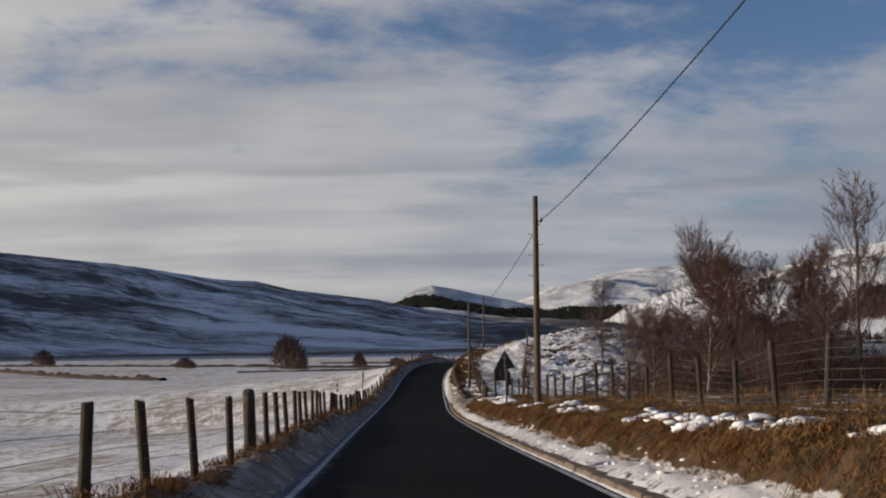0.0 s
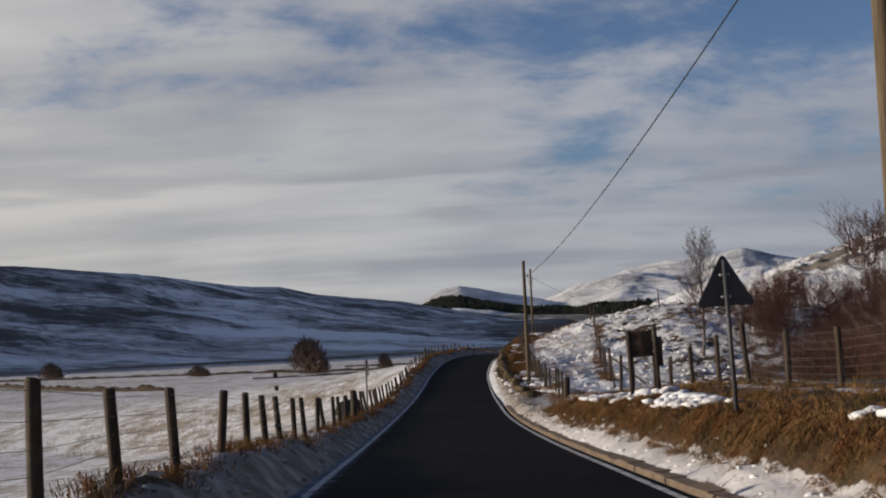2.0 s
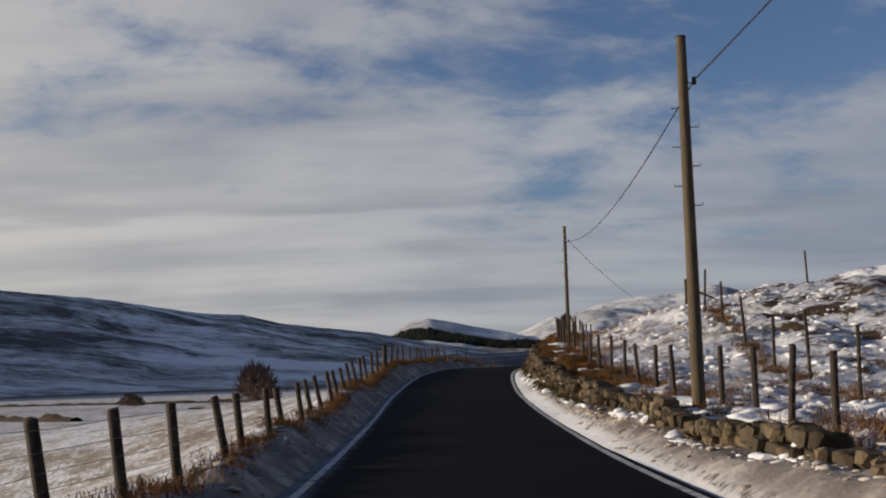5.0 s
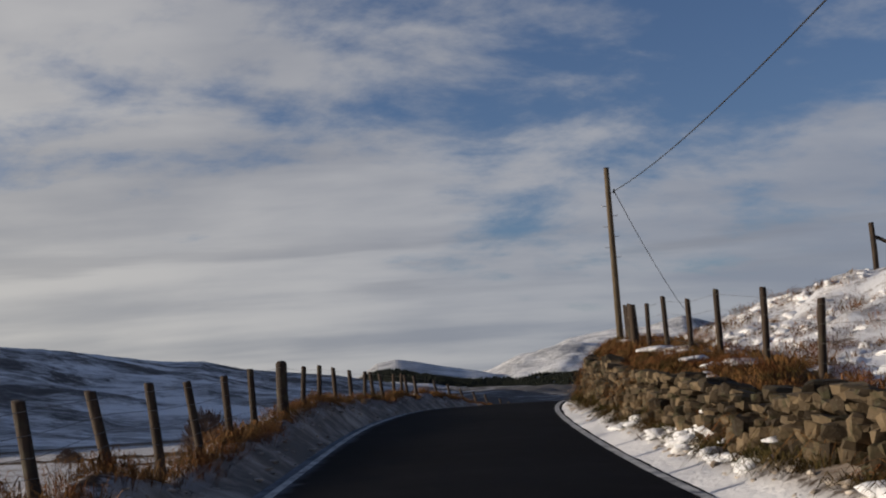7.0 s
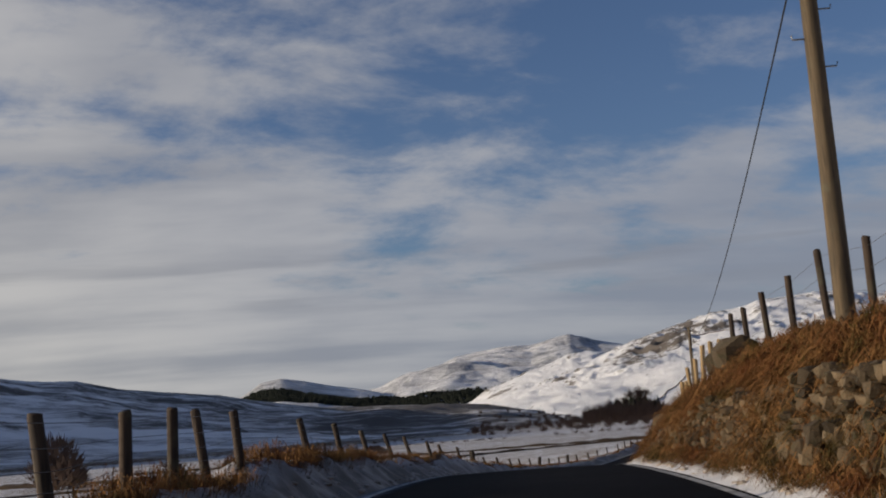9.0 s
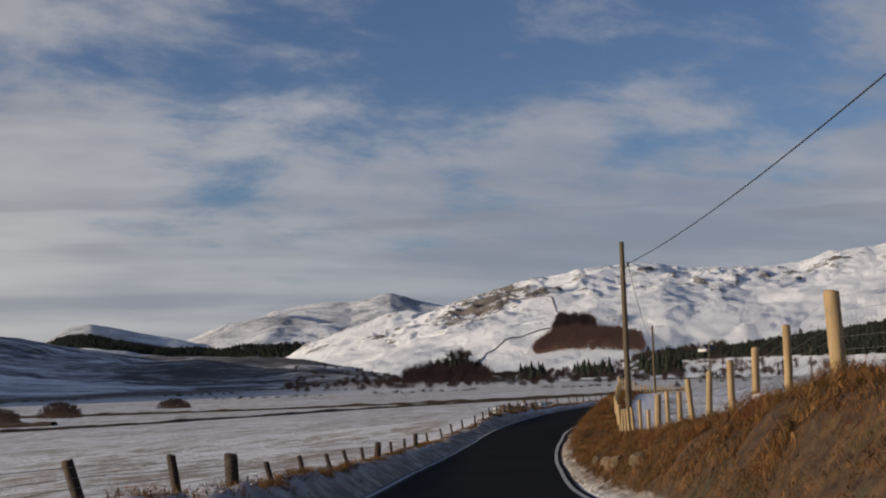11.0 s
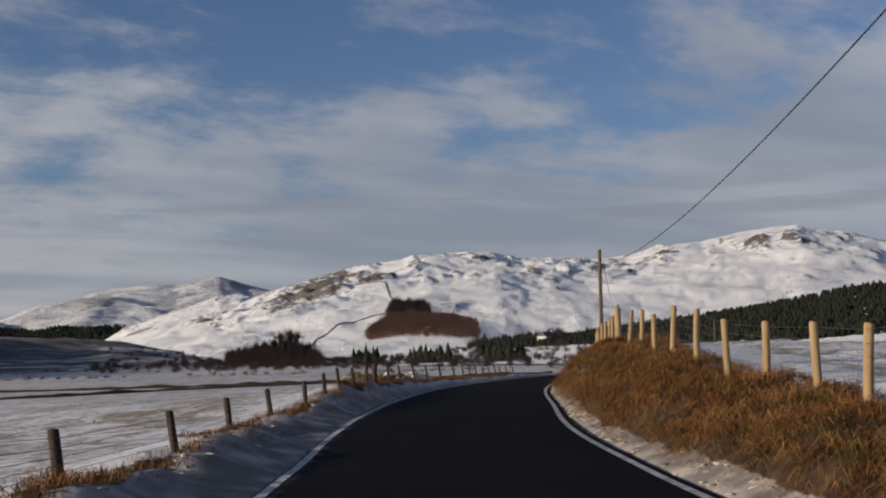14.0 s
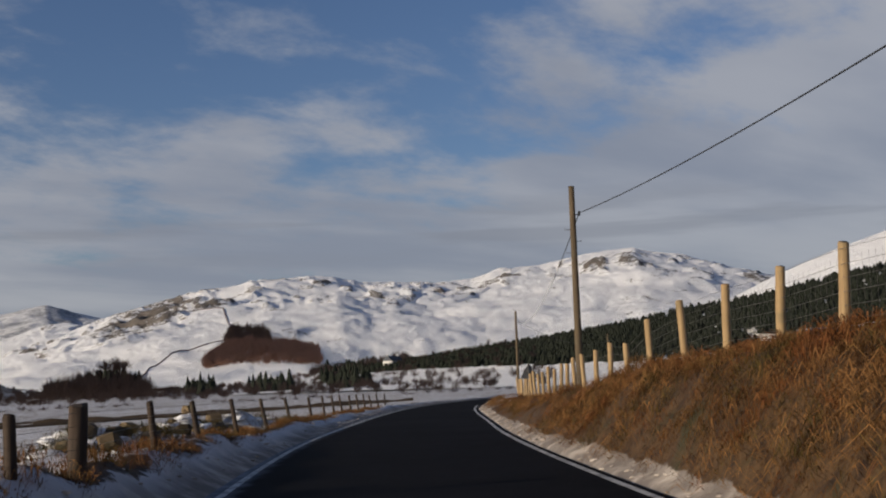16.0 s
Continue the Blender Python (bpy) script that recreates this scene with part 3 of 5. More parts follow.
def hill(name, label, mat, crest, near, far, back, base, bumps, grain, rock_and_shade=None, seed=1, craggy=0.0, fine=9):
    """A ridge seen from the valley: crest rows of azimuth, distance and height above the datum."""
    c = np.array(crest, float)
    az = np.linspace(c[0, 0], c[-1, 0], int((c[-1, 0] - c[0, 0]) * fine) + 2)
    u = np.r_[np.linspace(0, 1, 110), 1.12, 1.35]
    A, U = np.meshgrid(az, u, indexing="ij")
    R1, Z1 = np.interp(A, c[:, 0], c[:, 1]), np.interp(A, c[:, 0], c[:, 2])
    R0 = np.interp(A, (c[0, 0], c[-1, 0]), near)
    R = R0 + (R1 - R0) * U
    x, y = HUB[0] + R * np.sin(np.radians(A)), HUB[1] + R * np.cos(np.radians(A))
    shape = np.where(U <= 1, far * U + (1 - far) * U**2 * (3 - 2 * U), 1 - 0.5 * (U - 1))
    z = base + (Z1 - base) * shape
    ripple = wave(x, y, grain, seed, 5) * bumps * smooth(0.02, 0.25, U) * (1 - 0.85 * smooth(0.8, 1.0, U)) + wave(x, y, grain * 0.2, seed + 3, 4) * bumps * 0.22 * (1 - 0.6 * smooth(0.9, 1.0, U))
    r = np.zeros_like(A) if rock_and_shade is None else rock_and_shade(A, U)
    crag = 1 - 2 * np.abs(wave(x, y, 38.0, seed + 6, 4))
    z = z + ripple + craggy * (crag - 0.3) * smooth(0.02, 0.18, r) * (1 - 0.5 * smooth(0.97, 1.0, U))
    r = r + craggy * 0.045 * (crag - 0.62) * smooth(0.02, 0.18, r)
    ob = new(name, make_mesh(name, np.stack([x, y, z], -1).reshape(-1, 3), grid_faces(*x.shape)[:, ::-1], mat, attrs={"rock_and_shade": r}))
    return tagged(ob, label, "hill", kind="structure")


def at_el(rows, eye):
    """Crest rows of azimuth, distance and elevation about a viewpoint, turned into rows about the hub."""
    out = []
    for a, r, e in rows:
        x, y, z = eye[0] + r * math.sin(radians(a)), eye[1] + r * math.cos(radians(a)), eye[2] + r * math.tan(radians(e))
        out.append((math.degrees(math.atan2(x - HUB[0], y - HUB[1])), math.hypot(x - HUB[0], y - HUB[1]), z))
    return out


START, TWELVE, LATE, END = (-0.7, 21.0, 0.0), (8.0, 163.0, -3.3), (9.8, 170.0, -3.7), (28.0, 215.7, -5.0)
# the tail's shade is painted as barer heather, low sunlit patches as more snow
hill("hill_heather", "long heather hillside streaked with thin snow", M["heather"],
     at_el([(-75, 720, 5.6), (-50, 800, 5.2), (-22.4, 980, 3.98), (-16, 1080, 3.38), (-12.9, 1180, 2.92), (-11, 1240, 2.62), (-9.3, 1300, 2.56), (-7.8, 1360, 2.22), (-6.1, 1430, 1.95), (-3.5, 1520, 1.62), (-1.2, 1600, 1.2), (1.55, 1650, 0.75), (5, 1650, 0.6), (8.5, 1640, 0.36), (11.5, 1600, -0.15), (13.5, 1450, -0.5)], START),
     (430, 600), 0.80, 1.0, FLOOR - 2, 11.0, 120.0, lambda a, u: 0.05 * smooth(-9, 5, a) + 0.16 * smooth(-2, 6, a) - 0.06 * np.exp(-((u - 0.14) / 0.17) ** 2), 2, 0.0, 6)
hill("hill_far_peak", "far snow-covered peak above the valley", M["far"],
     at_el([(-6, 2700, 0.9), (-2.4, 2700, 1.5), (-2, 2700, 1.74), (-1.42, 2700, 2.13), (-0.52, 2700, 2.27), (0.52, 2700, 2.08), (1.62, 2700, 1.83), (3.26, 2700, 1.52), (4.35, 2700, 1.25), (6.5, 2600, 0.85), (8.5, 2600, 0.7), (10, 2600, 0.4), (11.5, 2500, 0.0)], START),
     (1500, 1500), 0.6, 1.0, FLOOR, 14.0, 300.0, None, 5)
hill("hill_far_range", "far snow mountain range with haze painted into its colour", M["far"],
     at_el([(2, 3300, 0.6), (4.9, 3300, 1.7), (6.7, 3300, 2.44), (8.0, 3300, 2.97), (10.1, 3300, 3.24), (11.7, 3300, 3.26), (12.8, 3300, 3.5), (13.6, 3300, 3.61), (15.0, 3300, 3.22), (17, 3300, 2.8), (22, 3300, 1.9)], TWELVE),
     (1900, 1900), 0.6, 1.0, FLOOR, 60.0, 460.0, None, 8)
hill("hill_shoulder", "snowy shoulder below the far range", M["rocky"],
     at_el([(5.5, 1900, -0.3), (8.5, 2000, 0.67), (11.4, 2100, 1.95), (13.57, 2200, 2.72), (14.66, 2200, 2.78), (15.75, 2200, 2.51), (18, 2200, 2.0), (22, 2200, 1.2)], LATE),
     (1100, 1100), 0.7, 1.0, FLOOR, 14.0, 130.0, lambda a, u: 0.18 * smooth(0.5, 0.85, u) * smooth(-0.2, 0.3, wave(a, u * 9, 0.8, 4, 3)), 11, 6.0)
hill("hill_rocky", "broad sunlit snow hill with rocky outcrops", M["rocky"],
     at_el([(7.5, 1500, -0.4), (10.5, 1600, 0.4), (13, 1700, 1.6), (15.2, 1800, 2.55), (16.58, 1850, 2.93), (17.96, 1900, 3.34), (19.62, 1950, 3.82), (21.85, 2000, 4.26), (23.52, 2050, 4.59), (25.2, 2100, 4.66), (26.85, 2100, 4.65), (28.23, 2150, 4.36), (29.6, 2200, 4.4), (31.5, 2300, 4.23), (33.4, 2400, 4.34), (34.7, 2500, 4.72), (36.84, 2550, 4.94), (38.65, 2600, 5.29), (41.2, 2600, 5.56), (42.0, 2600, 5.35), (43.6, 2600, 5.05), (46.8, 2600, 4.1), (52, 2600, 3.0), (70, 2600, 3.0)], LATE),
     (1000, 1050), 0.55, 1.0, FLOOR, 14.0, 120.0, lambda a, u: 0.32 * np.exp(-((a - 17.4 - 3.2 * (u - 0.75)) / 1.9) ** 2) * smooth(0.35, 0.6, u) + 0.17 * smooth(0.40, 0.70, u) * (1 - 0.6 * smooth(0.86, 0.97, u)) * smooth(-0.3, 0.3, wave(a, u * 9, 0.7, 6, 3)), 14, 8.0)
hill("hill_plantation", "snowy valley side under the plantation", M["rocky"],
     at_el([(21, 950, -0.4), (26.3, 920, 0.1), (32.3, 850, 0.85), (36, 800, 1.3), (42.8, 740, 2.45), (47, 700, 3.1), (52, 640, 4.0), (62, 540, 5.0), (80, 480, 5.0)], LATE),
     (560, 250), 0.8, 1.0, FLOOR + 0.5, 2.0, 120.0, lambda a, u: 0.0 * a - 0.15, 19, 0.0, 5)
hill("hill_right_side", "smooth snow slope above the plantation", M["rocky"],
     at_el([(44, 900, 2.0), (47.5, 900, 3.7), (49.3, 900, 4.4), (51.4, 880, 5.2), (53.5, 860, 5.9), (60, 800, 8.0), (75, 700, 10.0), (110, 600, 11.0)], END),
     (520, 300), 0.7, 1.0, 6.0, 8.0, 120.0, lambda a, u: 0.0 * a - 0.2, 17, 0.0, 4)
# out of every view; its height is set so its shadow covers the left hillside
hill("hill_west", "high dark heather ridge west of the valley, unseen, shading the hillside", M["heather"],
     [(-76, 940, 30), (-69, 970, 90), (-61.5, 1027, 190), (-46.3, 1289, 215), (-35.3, 1702, 230), (-28, 2198, 230), (-26.7, 2450, 110)], (720, 1650), 0.6, 1.0, FLOOR, 14.0, 160.0, None, 23, 0.0, 2)
hill("hill_behind_north", "snowy hillside closing the valley behind", M["heather"],
     [(110, 700, 90), (150, 1000, 110), (190, 1200, 100), (230, 1100, 90), (285, 900, 85)], (300, 300), 0.7, 1.0, FLOOR - 2, 12.0, 150.0, None, 21, 0.0, 1)


# ---- far woods ----
def land_z(x, y):
    """Height of the highest land under a place far from the road."""
    hit, p, _, _, _, _ = scene.ray_cast(bpy.context.evaluated_depsgraph_get(), Vector((x, y, 900)), Vector((0, 0, -1)))
    return p.z if hit else FLOOR


def polar(a, r):
    return HUB[0] + r * math.sin(radians(a)), HUB[1] + r * math.cos(radians(a))


bpy.context.view_layer.update()
rng = random.Random(7)


def conifer_parts(verts, faces, x, y, z, h, w, sides=5):
    """One small spruce: three ragged skirts."""
    for t in range(4):
        z0, z1, r = z + h * (0.02 + 0.22 * t), z + h * min(1.0, 0.46 + 0.2 * t), w * (1 - 0.22 * t)
        n, turn = len(verts), rng.random() * 6
        verts.append((x, y, z1))
        for i in range(sides):
            q = r * rng.uniform(0.7, 1.15)
            verts.append((x + q * math.cos(turn + 6.283 * i / sides), y + q * math.sin(turn + 6.283 * i / sides), z0 + h * rng.uniform(-0.03, 0.05)))
        faces += [(n, n + 1 + i, n + 1 + (i + 1) % sides) for i in range(sides)]


def bare_parts(verts, faces, x, y, z, h, w, stems=64):
    """A bare tree far off: thin twigs from a short stem out to a ragged round crown."""
    for i in range(stems):
        a, c, q = rng.random() * 6.283, rng.uniform(-0.75, 1), rng.random() ** 0.35
        o = math.sqrt(1 - c * c) * q * w
        x1, y1, z1 = x + math.cos(a) * o, y + math.sin(a) * o, z + h * (0.58 + 0.42 * c * q)
        b = rng.uniform(0.15, 0.6)
        x0, y0, z0 = x + b * (x1 - x), y + b * (y1 - y), z + (z1 - z) * rng.uniform(0.35, 0.7)
        t = 0.028 * w * rng.uniform(0.6, 1.5)
        n = len(verts)
        verts += [(x0 - t, y0, z0), (x0 + t, y0, z0), (x1, y1, z1)]
        faces.append((n, n + 1, n + 2))
    n = len(verts)
    verts += [(x - 0.05 * w, y, z), (x + 0.05 * w, y, z), (x, y, z + 0.7 * h)]
    faces.append((n, n + 1, n + 2))


def wood(name, label, mat, spots, kind_of, h, w):
    verts, faces = [], []
    for x, y in spots:
        z = land_z(x, y)
        kind_of(verts, faces, x, y, z - 0.3, h * rng.uniform(0.55, 1.25), w * rng.uniform(0.7, 1.25))
    ob = new(name, make_mesh(name, verts, faces, mat, True))
    return tagged(ob, label, "wood", kind="stuff")


def scatter(n, a0, a1, r0, r1, keep=lambda a, u: True):
    out = []
    while len(out) < n:
        a, u = rng.uniform(a0, a1), rng.random()
        if keep((a - a0) / (a1 - a0), u):
            out.append(polar(a, r0 + (r1 - r0) * u))
    return out


def strip(n, pts):
    """Places in a strip given by rows of azimuth, near and far distance."""
    p = np.array(pts, float)
    out = []
    for _ in range(n):
        a = rng.uniform(p[0, 0], p[-1, 0])
        r0, r1 = np.interp(a, p[:, 0], p[:, 1]), np.interp(a, p[:, 0], p[:, 2])
        out.append(polar(a, r0 + (r1 - r0) * rng.random()))
    return out


wood("plantation", "dark conifer plantation along the valley side", M["conifer"], strip(11000, [(25.6, 800, 930), (29, 690, 900), (32, 620, 860), (36, 560, 800), (43, 520, 745), (48, 520, 715), (60, 450, 600)]), conifer_parts, 3.7, 2.1)
wood("far_plantation", "dark conifer plantation below the far peak", M["conifer"], strip(5600, [(-4.2, 2060, 2120), (-3, 2040, 2240), (0, 1980, 2180), (2.6, 1970, 2160), (4.4, 1960, 2330), (7.0, 1980, 2300), (9.0, 2100, 2300), (10.2, 2200, 2260)]), conifer_parts, 7.5, 5.2)
wood("larch_wood", "bare red-brown larch wood on the hill's foot", M["larch"], strip(900, [(20.0, 1160, 1170), (20.6, 1160, 1250), (21.2, 1160, 1290), (23.0, 1155, 1290), (24.2, 1155, 1280), (25.0, 1160, 1260)]), bare_parts, 11.0, 5.4)
wood("larch_wood", "darker block of bare larches above the wood", M["farwood"], strip(220, [(21.0, 1290, 1330), (21.3, 1290, 1365), (22.8, 1290, 1365), (22.9, 1290, 1340)]), bare_parts, 12.0, 5.4)
wood("valley_copse", "brown copse of bare trees at the plantation's end", M["farwood"], strip(150, [(24.4, 1000, 1030), (25.5, 990, 1060), (28.5, 930, 1060)]), bare_parts, 9.0, 4.6)
wood("valley_copse", "few dark spruces in the valley copse", M["conifer"], strip(34, [(24.8, 1000, 1030), (27.5, 960, 1040)]), conifer_parts, 6.5, 2.8)
wood("tree_clump", "dark clump of valley trees", M["conifer"], scatter(190, 14.6, 17.0, 640, 690, lambda a, u: rng.random() < 0.35 + 0.65 * math.sin(3.1 * a) ** 2), conifer_parts, 11.0, 4.0)
wood("tree_clump", "bare brown trees beside the valley clump", M["farwood"], scatter(150, 13.4, 17.2, 605, 655), bare_parts, 10.5, 4.4)
wood("valley_trees", "scattered bare trees across the valley floor", M["farwood"], scatter(760, 8, 33, 480, 1000, lambda a, u: rng.random() < 0.25 + 0.75 * a), bare_parts, 4.8, 2.9)
wood("valley_spruces", "scattered dark spruces across the valley floor", M["conifer"], scatter(85, 18.8, 27, 600, 800, lambda a, u: math.sin(a * 17 + 1) > -0.1), conifer_parts, 8.6, 2.9)


def bush_parts(verts, faces, x, y, z, h, w):
    """A low rounded bush: short twigs all through a dome."""
    for i in range(900):
        a, c, q = rng.random() * 6.283, rng.random(), rng.random() ** 0.4
        p = (x + math.cos(a) * w * q * math.sqrt(1 - c * c), y + math.sin(a) * w * q * math.sqrt(1 - c * c), z + h * q * c)
        l, t = 0.20 * h, 0.035 * w
        e = (p[0] + math.cos(a) * l * (1 - c) + rng.uniform(-t, t) * 4, p[1] + math.sin(a) * l * (1 - c), p[2] + l * (0.35 + 0.7 * c))
        n = len(verts)
        verts += [(p[0] - t, p[1], p[2]), (p[0] + t, p[1], p[2] - t), e]
        faces.append((n, n + 1, n + 2))


for (bx, by), bh, bw in (((-151, 440), 9.0, 5.4), ((-86, 389), 4.2, 3.2), ((-49, 368), 8.6, 6.0), ((-28, 386), 4.4, 2.9), ((-16, 398), 3.2, 3.0), ((-6, 415), 3.0, 4.0), ((20, 455), 3.0, 4.0)):
    wood("hillside_bush", "dark bare rounded bush at the hillside's foot", M["farwood"], [(bx, by)], bush_parts, bh, bw)

hedge = []
for a0, r0, a1, r1, n in ((-12, 470, 12, 520, 60), (4, 420, 30, 440, 60), (6, 560, 30, 600, 70), (8, 740, 33, 680, 70), (14, 900, 34, 800, 70)):
    for i in range(n):
        u = (i + rng.random()) / n
        if math.sin(u * 23 + r0) > -0.55:
            hedge.append(polar(a0 + (a1 - a0) * u, r0 + (r1 - r0) * u + rng.uniform(-3, 3)))
wood("valley_hedges", "low dark hedges between snowy valley fields", M["farwood"], hedge, lambda v, f, x, y, z, h, w: bare_parts(v, f, x, y, z, h, w, 40), 1.7, 2.4)


def field_bank(label, points, h, w, gaps):
    """A low ragged bank of earth and dead grass across the fields."""
    p = np.array(points, float)
    far = np.r_[0, np.cumsum(np.linalg.norm(np.diff(p, axis=0), axis=1))]
    q = np.arange(0, far[-1], 0.8)
    x, y = np.interp(q, far, p[:, 0]), np.interp(q, far, p[:, 1])
    z = np.array([land_z(float(a), float(b)) for a, b in zip(x, y)])
    tx, ty = np.gradient(x), np.gradient(y)
    n = np.hypot(tx, ty)
    up_ = h * (0.65 + 0.5 * wave(q, q * 0, 3.0, 5, 3)) * (1 - gaps * smooth(0.1, 0.4, wave(q, q * 0, 22.0, 8, 2)))
    rows = []
    for side, lift in ((-1, -0.3), (-0.55, 0.6), (0, 1), (0.55, 0.65), (1, -0.3)):
        o = side * w * (1 + 0.3 * wave(q, q * 0 + side * 9, 2.0, 3, 2))
        rows.append(np.stack([x - ty / n * o, y + tx / n * o, z + lift * up_], 1))
    v = np.stack(rows, 1)
    tagged(new("field_bank", make_mesh("field_bank", v.reshape(-1, 3), grid_faces(len(q), 5), M["earth"], True)), label, "bank", "field banks", "structure")


field_bank("long low bank of dead grass across the snowy field", [(-45, 430), (-15, 424), (14, 416), (46, 401), (79, 388), (120, 372)], 0.70, 1.3, 0.7)
field_bank("low brown ditch bank across the snowy field", [(-60, 340), (-21, 346), (13, 350), (49, 365), (76, 367), (110, 362)], 0.62, 1.2, 0.75)
field_bank("dark bank of dead grass in the snowy field", [(-175, 420), (-138, 363), (-98, 311), (-68, 284)], 1.6, 1.8, 0.1)
field_bank("brown grassy field edge at the hillside's foot", [(-250, 455), (-160, 425), (-74, 402), (-34, 380), (-5, 372)], 1.0, 3.0, 0.3)


def hill_wall(label, rows):
    """A dark dyke climbing a hill, through azimuths and distances."""
    pts = []
    for (a, r), (b, q) in zip(rows, rows[1:]):
        for i in range(14):
            x, y = polar(a + (b - a) * i / 14, r + (q - r) * i / 14)
            pts.append((x, y, land_z(x, y) + 0.5))
    v, f = tube(pts, [0.55] * len(pts), 4)
    tagged(new("hill_dyke", make_mesh("hill_dyke", v, f, M["farwood"])), label, "wall", "hill dykes")

# ---- small mesh makers ----
def tube(points, radii, sides=6, cap=True):
    """Vertices and triangles of a bent, tapered rod."""
    P = np.array(points, float)
    T = np.gradient(P, axis=0)
    T /= np.linalg.norm(T, axis=1)[:, None] + 1e-9
    ref = np.where(np.abs(T[:, 2:3]) > 0.8, np.array([[1.0, 0, 0]]), np.array([[0, 0, 1.0]]))
    U = np.cross(T, ref)
    U /= np.linalg.norm(U, axis=1)[:, None] + 1e-9
    V = np.cross(T, U)
    a = np.arange(sides) * 2 * np.pi / sides
    ring = P[:, None] + np.array(radii, float)[:, None, None] * (np.cos(a)[None, :, None] * U[:, None] + np.sin(a)[None, :, None] * V[:, None])
    v = ring.reshape(-1, 3)
    i = (np.arange(len(P) - 1)[:, None] * sides + np.arange(sides)[None]).ravel()
    j = (np.arange(len(P) - 1)[:, None] * sides + (np.arange(sides)[None] + 1) % sides).ravel()
    f = np.vstack([np.stack([i, j, j + sides], 1), np.stack([i, j + sides, i + sides], 1)])
    if cap:
        n = len(v)
        v = np.vstack([v, P[:1], P[-1:]])
        k_, l_ = np.arange(sides), (np.arange(sides) + 1) % sides
        o = (len(P) - 1) * sides
        f = np.vstack([f, np.stack([l_, k_, np.full(sides, n)], 1), np.stack([o + k_, o + l_, np.full(sides, n + 1)], 1)])
    return v, f[:, ::-1]


class Heap:
    """Gathers pieces into one mesh."""

    def __init__(self):
        self.v, self.f, self.n = [], [], 0

    def add(self, v, f):
        self.v.append(np.asarray(v, float))
        self.f.append(np.asarray(f, int) + self.n)
        self.n += len(v)
        return self

    def mesh(self, name, mat, flat_shade=False):
        return make_mesh(name, np.vstack(self.v), np.vstack(self.f), mat, flat_shade)


def block(sx, sy, sz, at=(0, 0, 0), rz=0.0, bevel=0.15):
    """A box with cut corners, as triangles."""
    bm = bmesh.new()
    bmesh.ops.create_cube(bm, size=1.0)
    bmesh.ops.scale(bm, vec=(sx, sy, sz), verts=bm.verts)
    bmesh.ops.bevel(bm, geom=list(bm.edges), offset=bevel * min(sx, sy, sz), segments=1, affect="EDGES")
    bmesh.ops.rotate(bm, cent=(0, 0, 0), matrix=Matrix.Rotation(rz, 3, "Z"), verts=bm.verts)
    bmesh.ops.triangulate(bm, faces=bm.faces)
    v = np.array([p.co for p in bm.verts]) + np.array(at)
    f = np.array([[p.index for p in q.verts] for q in bm.faces])
    bm.free()
    return v, f


def post_mesh(name, r, h, mat, seed, square=False):
    """A fence post with an uneven, slightly sawn-off top, from 0.25 m under the ground."""
    q = random.Random(seed)
    zs = (-0.25, 0.1, h * 0.5, h - 0.02, h)
    pts = [(q.uniform(-0.006, 0.006), q.uniform(-0.006, 0.006), z) for z in zs]
    v, f = tube(pts, [r * 1.05, r * 1.03, r, r * 0.98, r * 0.93], 4 if square else 8)
    top = v[:, 2] > h - 0.005
    v[top, 2] += 0.10 * r * np.sign(v[top, 0])
    return make_mesh(name, v, f, mat)


def ground_at(s, d):
    x, y = spot(s, d)
    return float(x), float(y), float(height(s, d))


hill_wall("thin dark dyke climbing the snowy hill", [(21.2, 1330), (21.3, 1480), (21.0, 1620)])
hill_wall("thin dark dyke across the snowy hill's foot", [(16.6, 1080), (17.8, 1200), (19.0, 1290), (21.2, 1330)])
hill_wall("thin dark dyke across the upper snow slope", [(21.0, 1620), (20.0, 1650), (18.6, 1640)])


# ---- telegraph poles and cable ----
POLES = [  # x, y, top
    (4.75, -14.0, 8.85), (3.15, 39.5, 5.75), (1.99, 92.3, 3.37), (4.66, 136.4, 5.17), (21.77, 190.3, 2.61), (48.9, 242.9, 1.10), (79.3, 288.1, 0.10), (117.0, 322.0, -0.5)]


